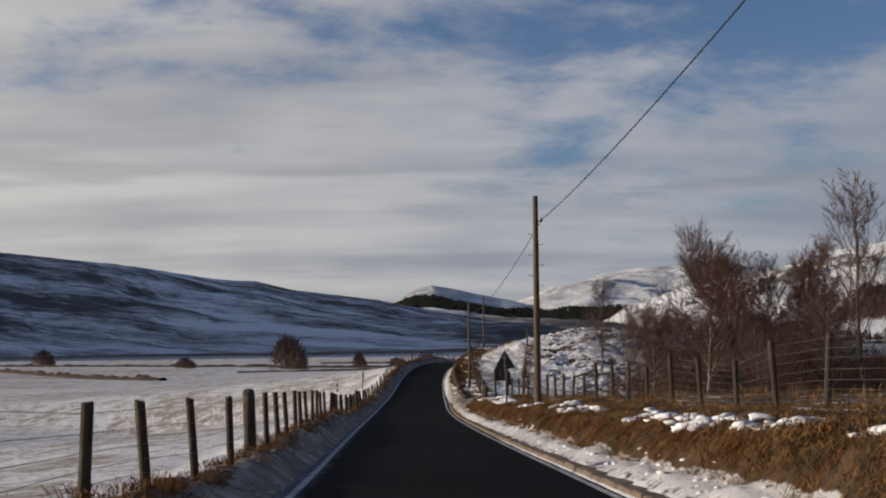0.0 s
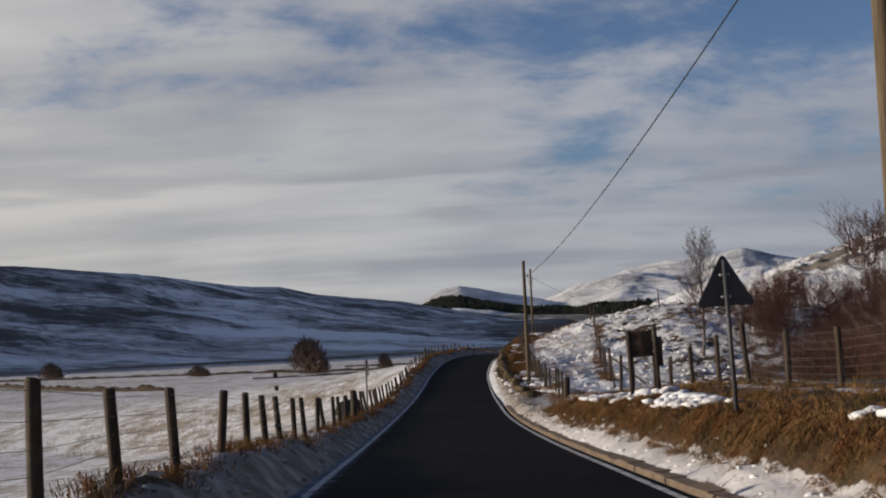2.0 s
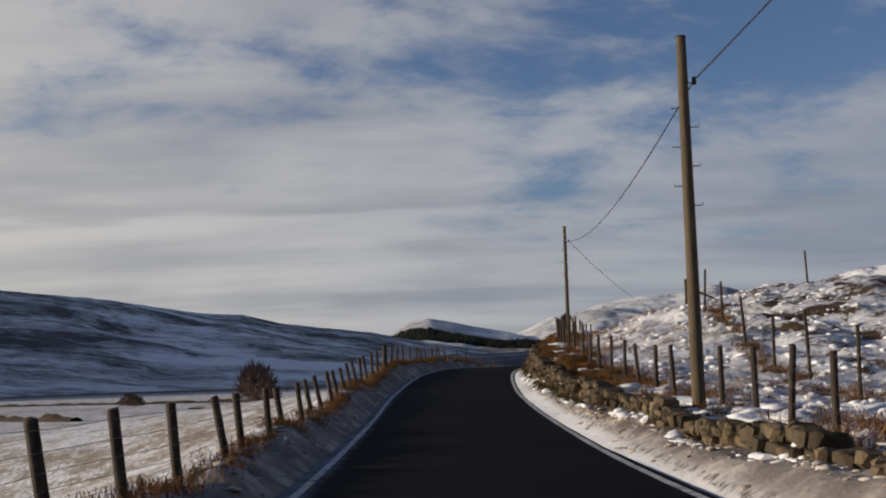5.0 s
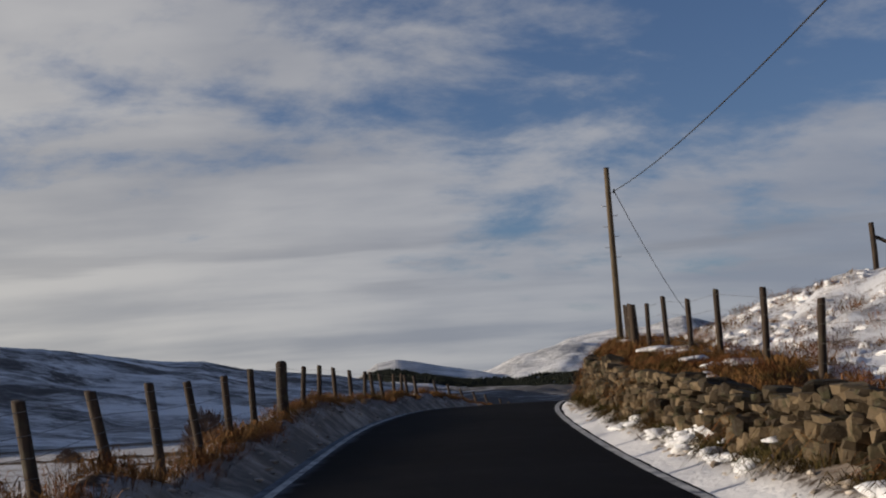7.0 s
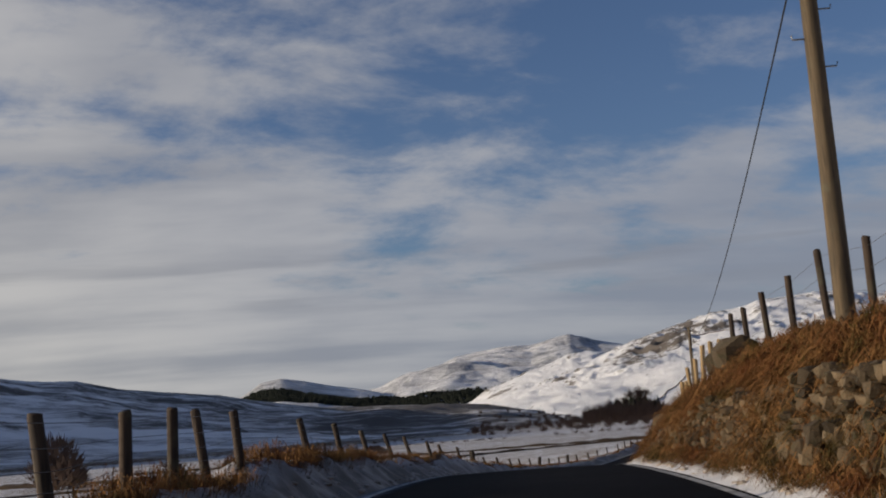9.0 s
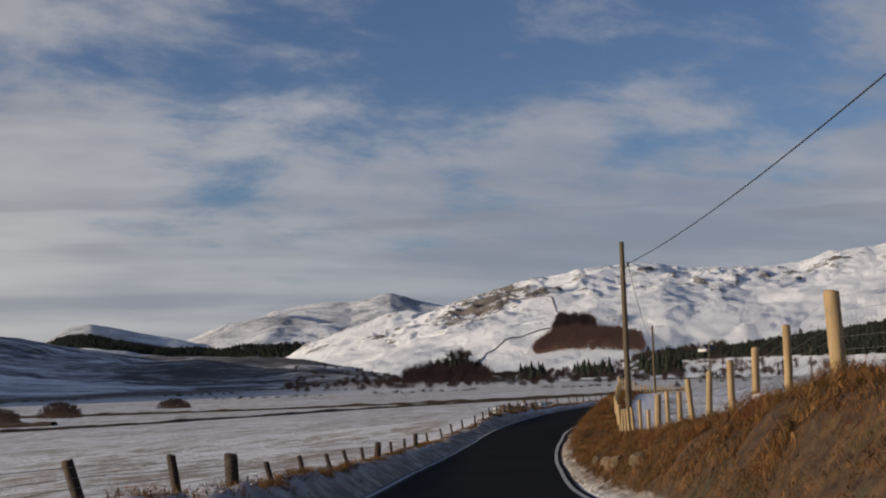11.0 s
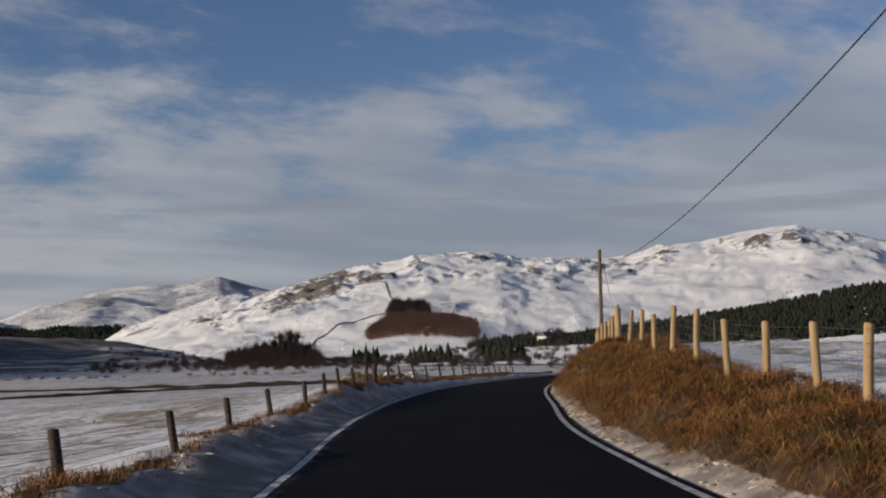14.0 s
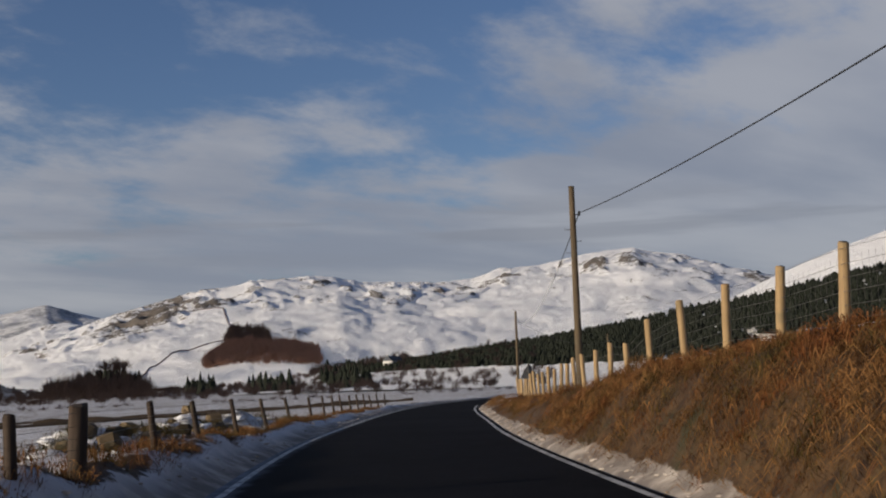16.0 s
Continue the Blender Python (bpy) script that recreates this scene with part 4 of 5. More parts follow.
def telegraph_pole(x, y, top, az):
    pole = thing("telegraph_pole", "weathered round wooden telegraph pole with climbing steps", "pole", "telegraph poles along the road", pose(x, y, top - 7.4))
    pts = [(0, 0, z) for z in np.linspace(-0.4, 7.4, 9)]
    part("shaft", make_mesh("shaft", *tube(pts, np.linspace(0.125, 0.088, 9), 10), M["pole"]), pole)
    ca, sa = math.cos(az), math.sin(az)          # across the road
    for i, z in enumerate((6.1, 5.75, 5.4, 5.05, 4.7, 4.35)):
        side = 1 if i % 2 else -1
        v, f = tube([(ca * side * 0.06, -sa * side * 0.06, z), (ca * side * 0.24, -sa * side * 0.24, z), (ca * side * 0.25, -sa * side * 0.25, z + 0.05)], [0.011] * 3, 5)
        part("step", make_mesh("step", v, f, M["steel"]), pole, "steel climbing step")
    v, f = tube([(ca * 0.05, -sa * 0.05, 6.55), (ca * 0.2, -sa * 0.2, 6.55), (ca * 0.2, -sa * 0.2, 6.66)], [0.014] * 3, 5)
    part("bracket", make_mesh("bracket", v, f, M["steel"]), pole)
    v, f = tube([(ca * 0.2, -sa * 0.2, 6.52), (ca * 0.2, -sa * 0.2, 6.58), (ca * 0.2, -sa * 0.2, 6.66)], [0.03, 0.045, 0.03], 8)
    part("insulator", make_mesh("insulator", v, f, M["cable"]), pole, "small dark insulator")
    v, f = tube([(0, 0, 7.40), (0, 0, 7.415)], [0.10, 0.085], 10)
    part("cap", make_mesh("cap", v, f, M["old_wood"]), pole)
    return Vector((x + ca * 0.2, y - sa * 0.2, top - 7.4 + 6.6))


ends = []
for x, y, top in POLES:
    az = float(np.interp(y, [-20, 110, 190, 290], [-0.03, 0.05, 0.36, 0.6]))
    ends.append(telegraph_pole(x, y, top, az))
for a, b, sag in zip(ends, ends[1:], (0.75, 0.60, 0.78, 0.95, 1.19, 1.1, 1.0)):
    u = np.linspace(0, 1, 40)[:, None]
    pts = np.array(a)[None] * (1 - u) + np.array(b)[None] * u
    pts[:, 2] -= 4 * sag * (u * (1 - u))[:, 0]
    cable = new("telephone_cable", make_mesh("telephone_cable", *tube(pts, [0.014] * 40, 5), M["cable"]))
    tagged(cable, "black telephone cable hanging between wooden poles", "cable", "cables")

# ---- fences ----
POST = {key: [post_mesh("post", r, h, M[mat], 11 + i) for i in range(4)] for key, r, h, mat in
        (("old", 0.052, 1.18, "old_wood"), ("old_thick", 0.100, 1.12, "old_wood"), ("new", 0.062, 1.10, "new_wood"), ("new_thick", 0.10, 1.15, "new_wood"), ("stub", 0.13, 0.95, "old_wood"), ("tall", 0.05, 1.75, "old_wood"))}
rng = random.Random(21)


def fence(label, line, places, key, wires, thick=(), lean=4.0, net=False, group="roadside fences", sway=((0, 0),), top=None, tall=(0.95, 1.04)):
    """A post-and-wire fence along line(s) -> d with posts at the places; top(s): the height of their tops above the road."""
    f = thing("fence", label, "fence", group)
    tops, ups = [], []
    for s in places:
        x, y, z = ground_at(s, float(line(s)))
        kind = key + "_thick" if s in thick else key
        full = {"old": 1.18, "old_thick": 1.12, "new": 1.10, "new_thick": 1.15}[kind]
        k_ = rng.uniform(*tall)
        base = z - rng.uniform(0, 0.05)
        if top is not None:
            base = float(centre(s)[2] + top(s)) + rng.uniform(-0.03, 0.03) + 0.05 * (s in thick) - full * k_
        m = pose(x, y, min(base, z), rng.uniform(-lean, lean), rng.uniform(-lean, lean), rng.uniform(0, 360)) @ Matrix.Diagonal((1, 1, k_, 1))
        h = float(centre(s)[3])
        tip = Matrix.Rotation(radians(float(along(s, *sway)) * (s not in thick)), 4, Vector((math.sin(h), math.cos(h), 0)))
        m = Matrix.Translation((x, y, z)) @ tip @ Matrix.Translation((-x, -y, -z)) @ m
        part("post", POST[kind][rng.randrange(4)], f, "thick straining post" if s in thick else "", m)
        tops.append((x, y, z))
        ups.append(min(1.0, (base + full * k_ - z - 0.08) / wires[0]))
    t, ups = np.array(tops), np.array(ups)
    for h in wires:
        pts, rad = t + np.stack([0 * ups, 0 * ups, h * ups], 1), [0.0026] * len(t)
        part("wire", make_mesh("wire", *tube(pts, rad, 4), M["wire"]), f)
    if net:
        heap = Heap()
        for a, b in zip(t, t[1:]):
            n = max(2, int(np.linalg.norm(b - a) / 0.16))
            for i in range(n):
                p = a + (b - a) * (i + 0.5) / n
                heap.add(*tube([p + [0, 0, 0.06], p + [0, 0, net]], [0.0011, 0.0011], 3, False))
        part("netting", heap.mesh("netting", M["wire"]), f, "upright strands of wire stock netting")
    return f


def steps(a, b, gap):
    return [round(float(v + rng.uniform(-0.12, 0.12)), 2) for v in np.arange(a, b, gap)]


field_posts = steps(-18, 8, 2.2) + [9.0, 11.3, 13.9, 16.8, 19.1, 21.6, 23.8, 25.9, 28.0, 29.7, 31.8, 33.8, 35.8, 37.85, 40.1, 42.4, 44.6, 46.6, 48.4, 50.3, 52.3, 54.4, 56.6, 58.8, 60.9, 62.3, 63.8, 66.2, 68.0, 70.0, 72.3, 74.8, 76.8, 78.0, 79.9, 81.8, 83.8, 86.6, 87.5, 89.9, 91.8, 94.1, 96.2]
field_posts += [98.1, 100.2, 102.1, 104.2, 106.2, 108.1, 109.9, 111.9, 113.7, 115.6, 118.3, 120.5, 122.6, 124.7, 126.9, 128.6, 130.1, 131.6, 133.0, 134.3, 135.7, 137.0, 141.2, 144.2, 147.6, 151.0, 154.2, 157.9, 160.9, 164.1, 167.7, 171.0, 174.4, 178.4, 181.7, 184.6, 187.6, 191.6, 195.4, 199.0, 202.6, 206.8]
field_posts += [211.0, 215.3, 219.0, 221.7, 224.3, 227.1, 230.0, 232.4, 236.8, 241.0, 245.8, 251.2, 256.5, 262.5, 266.5] + steps(270, 298, 3.6)
fence("dark weathered post-and-wire fence along the snowy field", left_fence, field_posts, "old", (1.08, 0.84, 0.62, 0.42, 0.24), thick=(19.1, 66.2, 118.3, 167.7, 187.6, 199.0, 232.4), lean=4.0, sway=((-20, 0), (40, -1), (52, -4), (66, -6), (84, -6), (94, -9), (112, -8), (117, 0), (121, 4), (125, -2), (134, -2), (140, -14), (180, -13), (190, -6), (200, -4), (215, -7), (236, -5), (250, -12), (262, -8)), top=left_top)
wood_posts = steps(-18, 14, 2.3) + [14.6, 16.85, 19.05, 21.25, 23.7, 26.15, 28.7, 31.1, 33.3, 35.9, 38.3, 40.8, 43.05, 45.1, 47.6, 50.0, 52.3, 54.7, 57.2, 59.2, 62.2, 64.0]
fence("tall weathered fence with stock netting above the grass bank", right_fence, wood_posts, "old", (1.12, 0.95, 0.8, 0.62, 0.45, 0.3, 0.15), net=0.95, tall=(0.75, 1.02))
wall_posts = [77.1, 79.1, 81.1, 85.0, 87.2, 89.2] + steps(91.2, 103, 2.25) + [104.9, 107.3, 110.0, 112.6, 115.0, 117.4, 119.4, 121.5, 123.8, 126.1, 128.3, 129.8, 131.3, 132.8] + steps(135, 148, 2.1)
fence("short weathered fence behind the dry-stone wall", right_fence, wall_posts, "old", (1.05, 0.8, 0.55, 0.3), thick=(126.1,))
bank_posts = steps(149.6, 157, 2.3) + [158.8, 162.2, 165.0, 167.4, 169.5, 171.4, 173.9, 176.7, 179.7, 182.1, 184.4, 186.95, 189.4, 192.2, 194.6, 197.1, 199.6, 202.0, 204.3, 206.4, 208.1, 210.4, 212.9, 215.8, 218.4, 221.0, 223.2, 225.6, 228.0, 230.4, 232.4, 234.4, 236.7, 239.1, 241.8, 244.2] + steps(246.6, 292, 2.4)
fence("new pale wooden fence on top of the grass bank", right_fence, bank_posts, "new", (1.08, 0.9, 0.74, 0.58, 0.42, 0.26), thick=(165.0, 184.4, 204.3, 228.0), net=0.9)


def run_fence(label, stops, key, gap, wires, group):
    """A fence over open land through plan points."""
    p = np.array(stops, float)
    far = np.r_[0, np.cumsum(np.linalg.norm(np.diff(p, axis=0), axis=1))]
    f, tops = thing("fence", label, "fence", group), []
    for t in np.arange(0, far[-1] + 0.01, gap):
        x, y = np.interp(t, far, p[:, 0]), np.interp(t, far, p[:, 1])
        z = land_z(x, y)
        part("post", POST[key][rng.randrange(4)], f, "", pose(x, y, z, rng.uniform(-3, 3), rng.uniform(-3, 3), rng.uniform(0, 360)))
        tops.append((x, y, z))
    for h in wires:
        part("wire", make_mesh("wire", *tube(np.array(tops) + [0, 0, h], [0.0028] * len(tops), 4), M["wire"]), f)
    return f


bpy.context.view_layer.update()
run_fence("thin weathered fence climbing the snowy mound", [(6.3, 93.0), (7.4, 106.0), (8.7, 121.5)], "tall", 4.6, (1.5, 1.1, 0.7), "fences on the mound")
run_fence("thin weathered fence along the mound's crest", [(14.7, 125.9), (30.0, 124.0), (44.0, 122.0)], "tall", 5.7, (1.5, 1.1), "fences on the mound")


def strainer(label, x, y, h, toward, r=0.075):
    """A tall corner post with a slanting strut."""
    z = land_z(x, y)
    st = thing("strainer_post", label, "post", "strainer posts", pose(x, y, z))
    part("post", make_mesh("post", *tube([(0, 0, -0.3), (0.01, 0, h * 0.5), (0, 0.01, h)], [r, r * 0.97, r * 0.9], 8), M["old_wood"]), st)
    tx, ty = toward
    part("strut", make_mesh("strut", *tube([(tx, ty, land_z(x + tx, y + ty) - z - 0.05), (tx * 0.05, ty * 0.05, h * 0.72)], [0.05, 0.045], 6), M["old_wood"]), st)
    return st


strainer("tall weathered strainer post with a slanting strut", 6.1, 89.4, 1.75, (1.9, -0.4))
strainer("weathered strainer post with strut on the mound", 8.9, 125.3, 1.25, (1.6, 0.3))
x, y, z = ground_at(74.9, 4.55)
stump = thing("gate_post", "short thick weathered gate post in dry grass", "post", m=pose(x, y, z, 2, 3, 40))
part("post", POST["stub"][1], stump)
lp = thing("leaning_post", "tall thin leaning weathered post", "post", m=pose(5.9, 86.0, land_z(5.9, 86.0), 0, -5, 0))
part("post", POST["tall"][2], lp)

# wire tighteners on the left fence
for i, h in enumerate((1.08, 0.84, 0.62, 0.42, 0.24)):
    x, y, z = ground_at(47.9 + 0.12 * (i % 2), float(left_fence(48.0)))
    w = thing("wire_tensioner", "small dark ratchet tensioner on a fence wire", "tensioner", "wire tensioners", pose(x, y, z + h))
    part("drum", make_mesh("drum", *tube([(-0.03, 0, 0), (0.03, 0, 0)], [0.042, 0.042], 8), M["cable"]), w)
    part("frame", make_mesh("frame", *block(0.09, 0.05, 0.02), M["steel"]), w)


# ---- signs ----
def prism(poly, depth, mat, name):
    """A plate from a polygon in the x-z plane, its face towards -y."""
    bm = bmesh.new()
    a = [bm.verts.new((px_, -depth / 2, pz)) for px_, pz in poly]
    b = [bm.verts.new((px_, depth / 2, pz)) for px_, pz in poly]
    bm.faces.new(a)
    bm.faces.new(b[::-1])
    for i in range(len(poly)):
        j = (i + 1) % len(poly)
        bm.faces.new((a[j], a[i], b[i], b[j]))
    bmesh.ops.recalc_face_normals(bm, faces=bm.faces)
    me = bpy.data.meshes.new(name)
    bm.to_mesh(me)
    bm.free()
    me.materials.append(mat)
    return me


def round_tri(side, r, z0):
    h = side * math.sqrt(3) / 2
    out = []
    for cx, cz, a0 in ((side / 2 - r * math.sqrt(3), z0 + r, -90), (0, z0 + h - 2 * r, 30), (-side / 2 + r * math.sqrt(3), z0 + r, 150)):
        out += [(cx + r * math.cos(radians(a0 + t)), cz + r * math.sin(radians(a0 + t))) for t in (0, 30, 60, 90, 120)]
    return out


def warning_sign(label, x, y, base, apex, turn, side=0.75, tilt=0.0):
    s_ = thing("warning_sign", label, "road sign", "triangular warning signs", pose(x, y, base, 0, tilt, turn))
    top = apex - base
    z0 = top - side * math.sqrt(3) / 2
    part("pole", make_mesh("pole", *tube([(0, 0.05, -0.3), (0, 0.05, top - 0.1)], [0.030, 0.030], 10), M["sign_back"]), s_, "grey steel pole")
    plate = part("plate", prism(round_tri(side, 0.045, z0), 0.006, M["sign_back"], "plate"), s_, "grey aluminium back plate")
    part("border", prism(round_tri(side * 0.985, 0.043, z0 + 0.004), 0.003, M["sign_red"], "border"), plate, "red triangular border", pose(0, -0.0055, 0))
    part("face", prism(round_tri(side * 0.72, 0.03, z0 + side * 0.078), 0.003, M["sign_white"], "face"), plate, "white triangular field", pose(0, -0.009, 0))
    part("symbol", prism([(-0.045, z0 + 0.10), (0.045, z0 + 0.10), (0.05, z0 + 0.24), (0.02, z0 + 0.36), (-0.02, z0 + 0.36), (-0.03, z0 + 0.22)], 0.003, M["cable"], "symbol"), plate, "black symbol", pose(0, -0.0125, 0))
    for z in (z0 + 0.12, z0 + 0.40):
        part("clamp", make_mesh("clamp", *block(0.13, 0.05, 0.035, (0, 0.025, z)), M["steel"]), s_)
    return s_


warning_sign("triangular warning sign seen from its dark grey back", 2.29, 43.2, ground_at(43.2, 3.35)[2], 0.49, 186, 0.80, 1.5)
warning_sign("red-bordered triangular warning sign turned nearly edge-on", -4.85, 70.5, ground_at(70.5, -2.95)[2], -1.14, 86, 0.75, -1)
warning_sign("small dark back of a far triangular warning sign", 60.5, 261.2, -5.9, -4.03, 150, 0.85)

x0, y0 = 2.62, 53.2
zb = ground_at(53.2, 4.35)[2]
board = thing("notice_board", "brown back of a wooden notice board on two posts", "sign board", m=pose(x0, y0, zb, 0, 1.5, 176))
for sx in (-0.28, 0.28):
    part("post", make_mesh("post", *tube([(sx, 0.05, -0.3), (sx, 0.05, 1.5 - 0.12 * (sx > 0))], [0.05, 0.047], 7), M["old_wood"]), board)
part("panel", make_mesh("panel", *block(0.50, 0.035, 0.52, (0.02, 0, 1.12), 0, 0.2), M["board"]), board, "dark brown board")
part("side_panel", make_mesh("side_panel", *block(0.13, 0.035, 0.62, (-0.36, 0, 0.92), 0, 0.2), M["board"]), board)
part("brace", make_mesh("brace", *block(0.62, 0.04, 0.06, (0, 0.03, 0.86)), M["old_wood"]), board)


# ---- drums behind the field fence ----
def plastic_drum(label, x, y, z, turn):
    d_ = thing("plastic_drum", label, "drum", "drums", pose(x, y, z + 0.34, 0, 90, turn))
    zs = (-0.44, -0.42, -0.40, -0.17, -0.15, -0.12, 0.12, 0.15, 0.17, 0.40, 0.42, 0.44)
    rs_ = (0.30, 0.345, 0.35, 0.345, 0.365, 0.345, 0.345, 0.365, 0.345, 0.35, 0.345, 0.30)
    part("body", make_mesh("body", *tube([(0, 0, q) for q in zs], rs_, 20), M["feeder"]), d_)
    part("bung", make_mesh("bung", *tube([(0.17, 0, -0.44), (0.17, 0, -0.465)], [0.04, 0.035], 8), M["cable"]), d_)
    part("lid", make_mesh("lid", *tube([(0, 0, -0.43), (0, 0, -0.447)], [0.27, 0.24], 18), M["cable"]), d_, "dark scuffed drum end")
    return d_


for s_, dd, turn in ((68.9, -3.62, 86), (71.4, -3.6, 99)):
    x, y, z = ground_at(s_, dd)
    plastic_drum("dark plastic drum lying behind the field fence", x, y, z, turn)

# ---- kerb stones ----
kerb = thing("kerb", "low worn concrete kerb beside the road", "kerb", kind="structure")
KERB = []
for i in range(5):
    v, f = block(0.27, 0.93, 0.16, (0, 0, 0), 0, 0.14)
    v = v + np.random.default_rng(i).normal(0, 0.007, v.shape)
    KERB.append(make_mesh("kerb_stone", v, f, M["kerb"], True))
q = -14.0
while q < 79:
    x, y = spot(q, 2.40 + float(wide_right(q)))
    zc, h = centre(q)[2], centre(q)[3]
    tilt = math.degrees(math.atan2(centre(q + 1)[2] - zc, 1.0))
    part("kerb_stone", KERB[rng.randrange(5)], kerb, "", pose(float(x), float(y), float(zc) + 0.005 + rng.uniform(-0.01, 0.012), tilt, rng.uniform(-3, 3), -math.degrees(float(h)) + rng.uniform(-0.6, 0.6)))
    q += 0.955

# ---- dead grass ----
def blades(name, label, roots, h, spread, down, mat, seed):
    """Thin bent blades that lean out from their tussock's middle; down: how far they droop towards the road."""
    s, p, lean, clump = roots
    g = np.random.default_rng(seed)
    n = len(p)
    a = g.uniform(0, 2 * np.pi, n)
    out = np.stack([np.cos(a), np.sin(a), np.zeros(n)], 1) * (g.uniform(0.1, 1.1, n) * spread)[:, None] + lean * spread
    if down:
        hd = centre(s)[3]
        side_ = -1.0 if down > 0 else 1.0
        out = out + np.stack([side_ * np.cos(hd), -side_ * np.sin(hd), np.full(n, -0.5)], 1) * (g.uniform(0, 1.3, n) * abs(down))[:, None]
    h = h * g.uniform(0.4, 1.15, n) * (0.40 + 0.95 * clump) * (0.85 + 0.4 * wave(p[:, 0], p[:, 1], 0.9, 5, 2))
    w = g.uniform(0.0021, 0.0052, n)[:, None]
    side = np.stack([-np.sin(a), np.cos(a), np.zeros(n)], 1) * w
    up3 = np.array([0, 0, 1.0])
    mid = p + up3 * (h * 0.58)[:, None] + out * (h * 0.38)[:, None]
    tip = p + up3 * (h * g.uniform(-0.35 if down else 0.1, 0.75, n))[:, None] + out * (h * g.uniform(0.75, 1.25, n))[:, None]
    v = np.stack([p - side * 0.6, mid + side, mid - side, tip], 1).reshape(-1, 3)
    i = np.arange(n)[:, None] * 4
    f = np.concatenate([i + [0, 1, 2], i + [2, 1, 3]], 0)
    return tagged(new(name, make_mesh(name, v, f, M[mat], True, {"clump": np.repeat(clump, 4)})), label, "grass", kind="stuff")


def tussocks(seed, s0, s1, count, d_of, per, r):
    """Roots of blades gathered in clumps; d_of(s, u) gives the clump's d."""
    g = np.random.default_rng(seed)
    cs, cu = g.uniform(s0, s1, count), g.random(count)
    cd = d_of(cs, cu)
    size = g.uniform(0.45, 1.6, count)
    n = np.maximum(4, (per * size * g.uniform(0.6, 1.2, count)).astype(int))
    s, d, c = np.repeat(cs, n), np.repeat(cd, n), np.repeat(g.random(count), n)
    rr = np.repeat(r * size, n)
    a, q = g.uniform(0, 6.283, len(s)), np.sqrt(g.random(len(s)))
    os_, od = rr * q * np.cos(a), rr * q * np.sin(a)
    hd = centre(s)[3]
    lean = np.stack([od * np.cos(hd) + os_ * np.sin(hd), os_ * np.cos(hd) - od * np.sin(hd), 0 * od], 1) / r * 0.9
    s, d = s + os_, d + od
    x, y = spot(s, d)
    return s, np.stack([x, y, height(s, d) - 0.03], 1), lean, c


for n, (s0, s1, count) in enumerate(((-20, 20, 1250), (20, 45, 960), (45, 69, 860))):
    blades("bank_grass", "brown dead grass hanging over the roadside bank", tussocks(31 + n, s0, s1, count, lambda s, u: foot(s) + 0.35 + 2.4 * u**1.1, 52, 0.24), 0.19, 0.9, 0.2, "grass", 41 + n)
for n, (s0, s1) in enumerate(((-20, 25), (25, 69))):
    blades("bank_grass", "shaggy dead grass drooping down the bank's face", tussocks(36 + n, s0, s1, 1150, lambda s, u: foot(s) + 0.0 + 0.60 * u, 76, 0.17), 0.235, 0.85, 0.5, "grass", 46 + n)
for n, (s0, s1, count) in enumerate(((70, 100, 240), (100, 128, 700), (128, 148, 700))):
    blades("bank_grass", "brown dead grass above the dry-stone wall", tussocks(51 + n, s0, s1, count, lambda s, u: foot(s) + 0.45 + 1.9 * u, 80, 0.25), 0.40, 0.75, 0.2, "russet", 61 + n)
blades("wall_grass", "long dead grass hanging over the stone wall", tussocks(57, 98, 148, 1000, lambda s, u: foot(s) + 0.22 + 0.55 * u**0.8, 78, 0.20), 0.36, 0.8, 0.55, "russet", 67)
blades("wall_grass", "mossy grass growing at the stone wall's foot", tussocks(58, 98, 150, 480, lambda s, u: foot(s) - 0.06 + 0.22 * u, 90, 0.20), 0.24, 0.8, 0.2, "moss", 68)
blades("wall_grass", "brown dead grass overgrowing the end of the stone wall", tussocks(59, 131, 150, 620, lambda s, u: foot(s) - 0.10 + 0.7 * u, 62, 0.19), 0.42, 0.7, 0.3, "russet", 69)
for n, (s0, s1, count) in enumerate(((148, 164, 560), (164, 184, 640), (184, 204, 640), (204, 222, 950), (222, 246, 1300), (246, 290, 560))):
    blades("bank_grass", "rust-brown dead grass covering the steep bank", tussocks(71 + n, s0, s1, count, lambda s, u: foot(s) + 0.10 + 2.5 * u**1.0, 64, 0.24), 0.34, 1.0, 0.25, "russet", 81 + n)
for n, (s0, s1, count) in enumerate(((-20, 60, 800), (60, 105, 620), (105, 150, 900), (150, 215, 760), (215, 290, 900))):
    blades("verge_grass", "tufts of dry grass along the field fence", tussocks(91 + n, s0, s1, count, lambda s, u: left_fence(s) + 0.30 - 0.55 * u, 34, 0.15), (0.28, 0.28, 0.34, 0.22, 0.28)[n], 0.7, 0.0, "russet", 101 + n)
blades("rough_grass", "rough brown grass under the bare trees", tussocks(111, -15, 66, 700, lambda s, u: 5.3 + 14 * u**1.6, 22, 0.2), 0.60, 0.35, 0.0, "grass", 112)
blades("rough_grass", "sparse brown grass poking through snow on the mound", tussocks(113, 70, 150, 1300, lambda s, u: 5.0 + 16 * u**1.5, 16, 0.16), 0.30, 0.5, 0.0, "russet", 114)
blades("rough_grass", "brown tussocks between the wall and the mound", tussocks(119, 96, 140, 560, lambda s, u: right_fence(s) - 0.6 + 5.0 * u**1.4, 60, 0.24), 0.30, 0.9, 0.0, "russet", 120)
blades("rough_grass", "strip of brown grass under the mound's climbing fence", tussocks(115, 90, 122, 420, lambda s, u: 8.1 + 0.065 * (s - 93) + 0.7 * u, 44, 0.2), 0.45, 0.6, 0.0, "russet", 116)
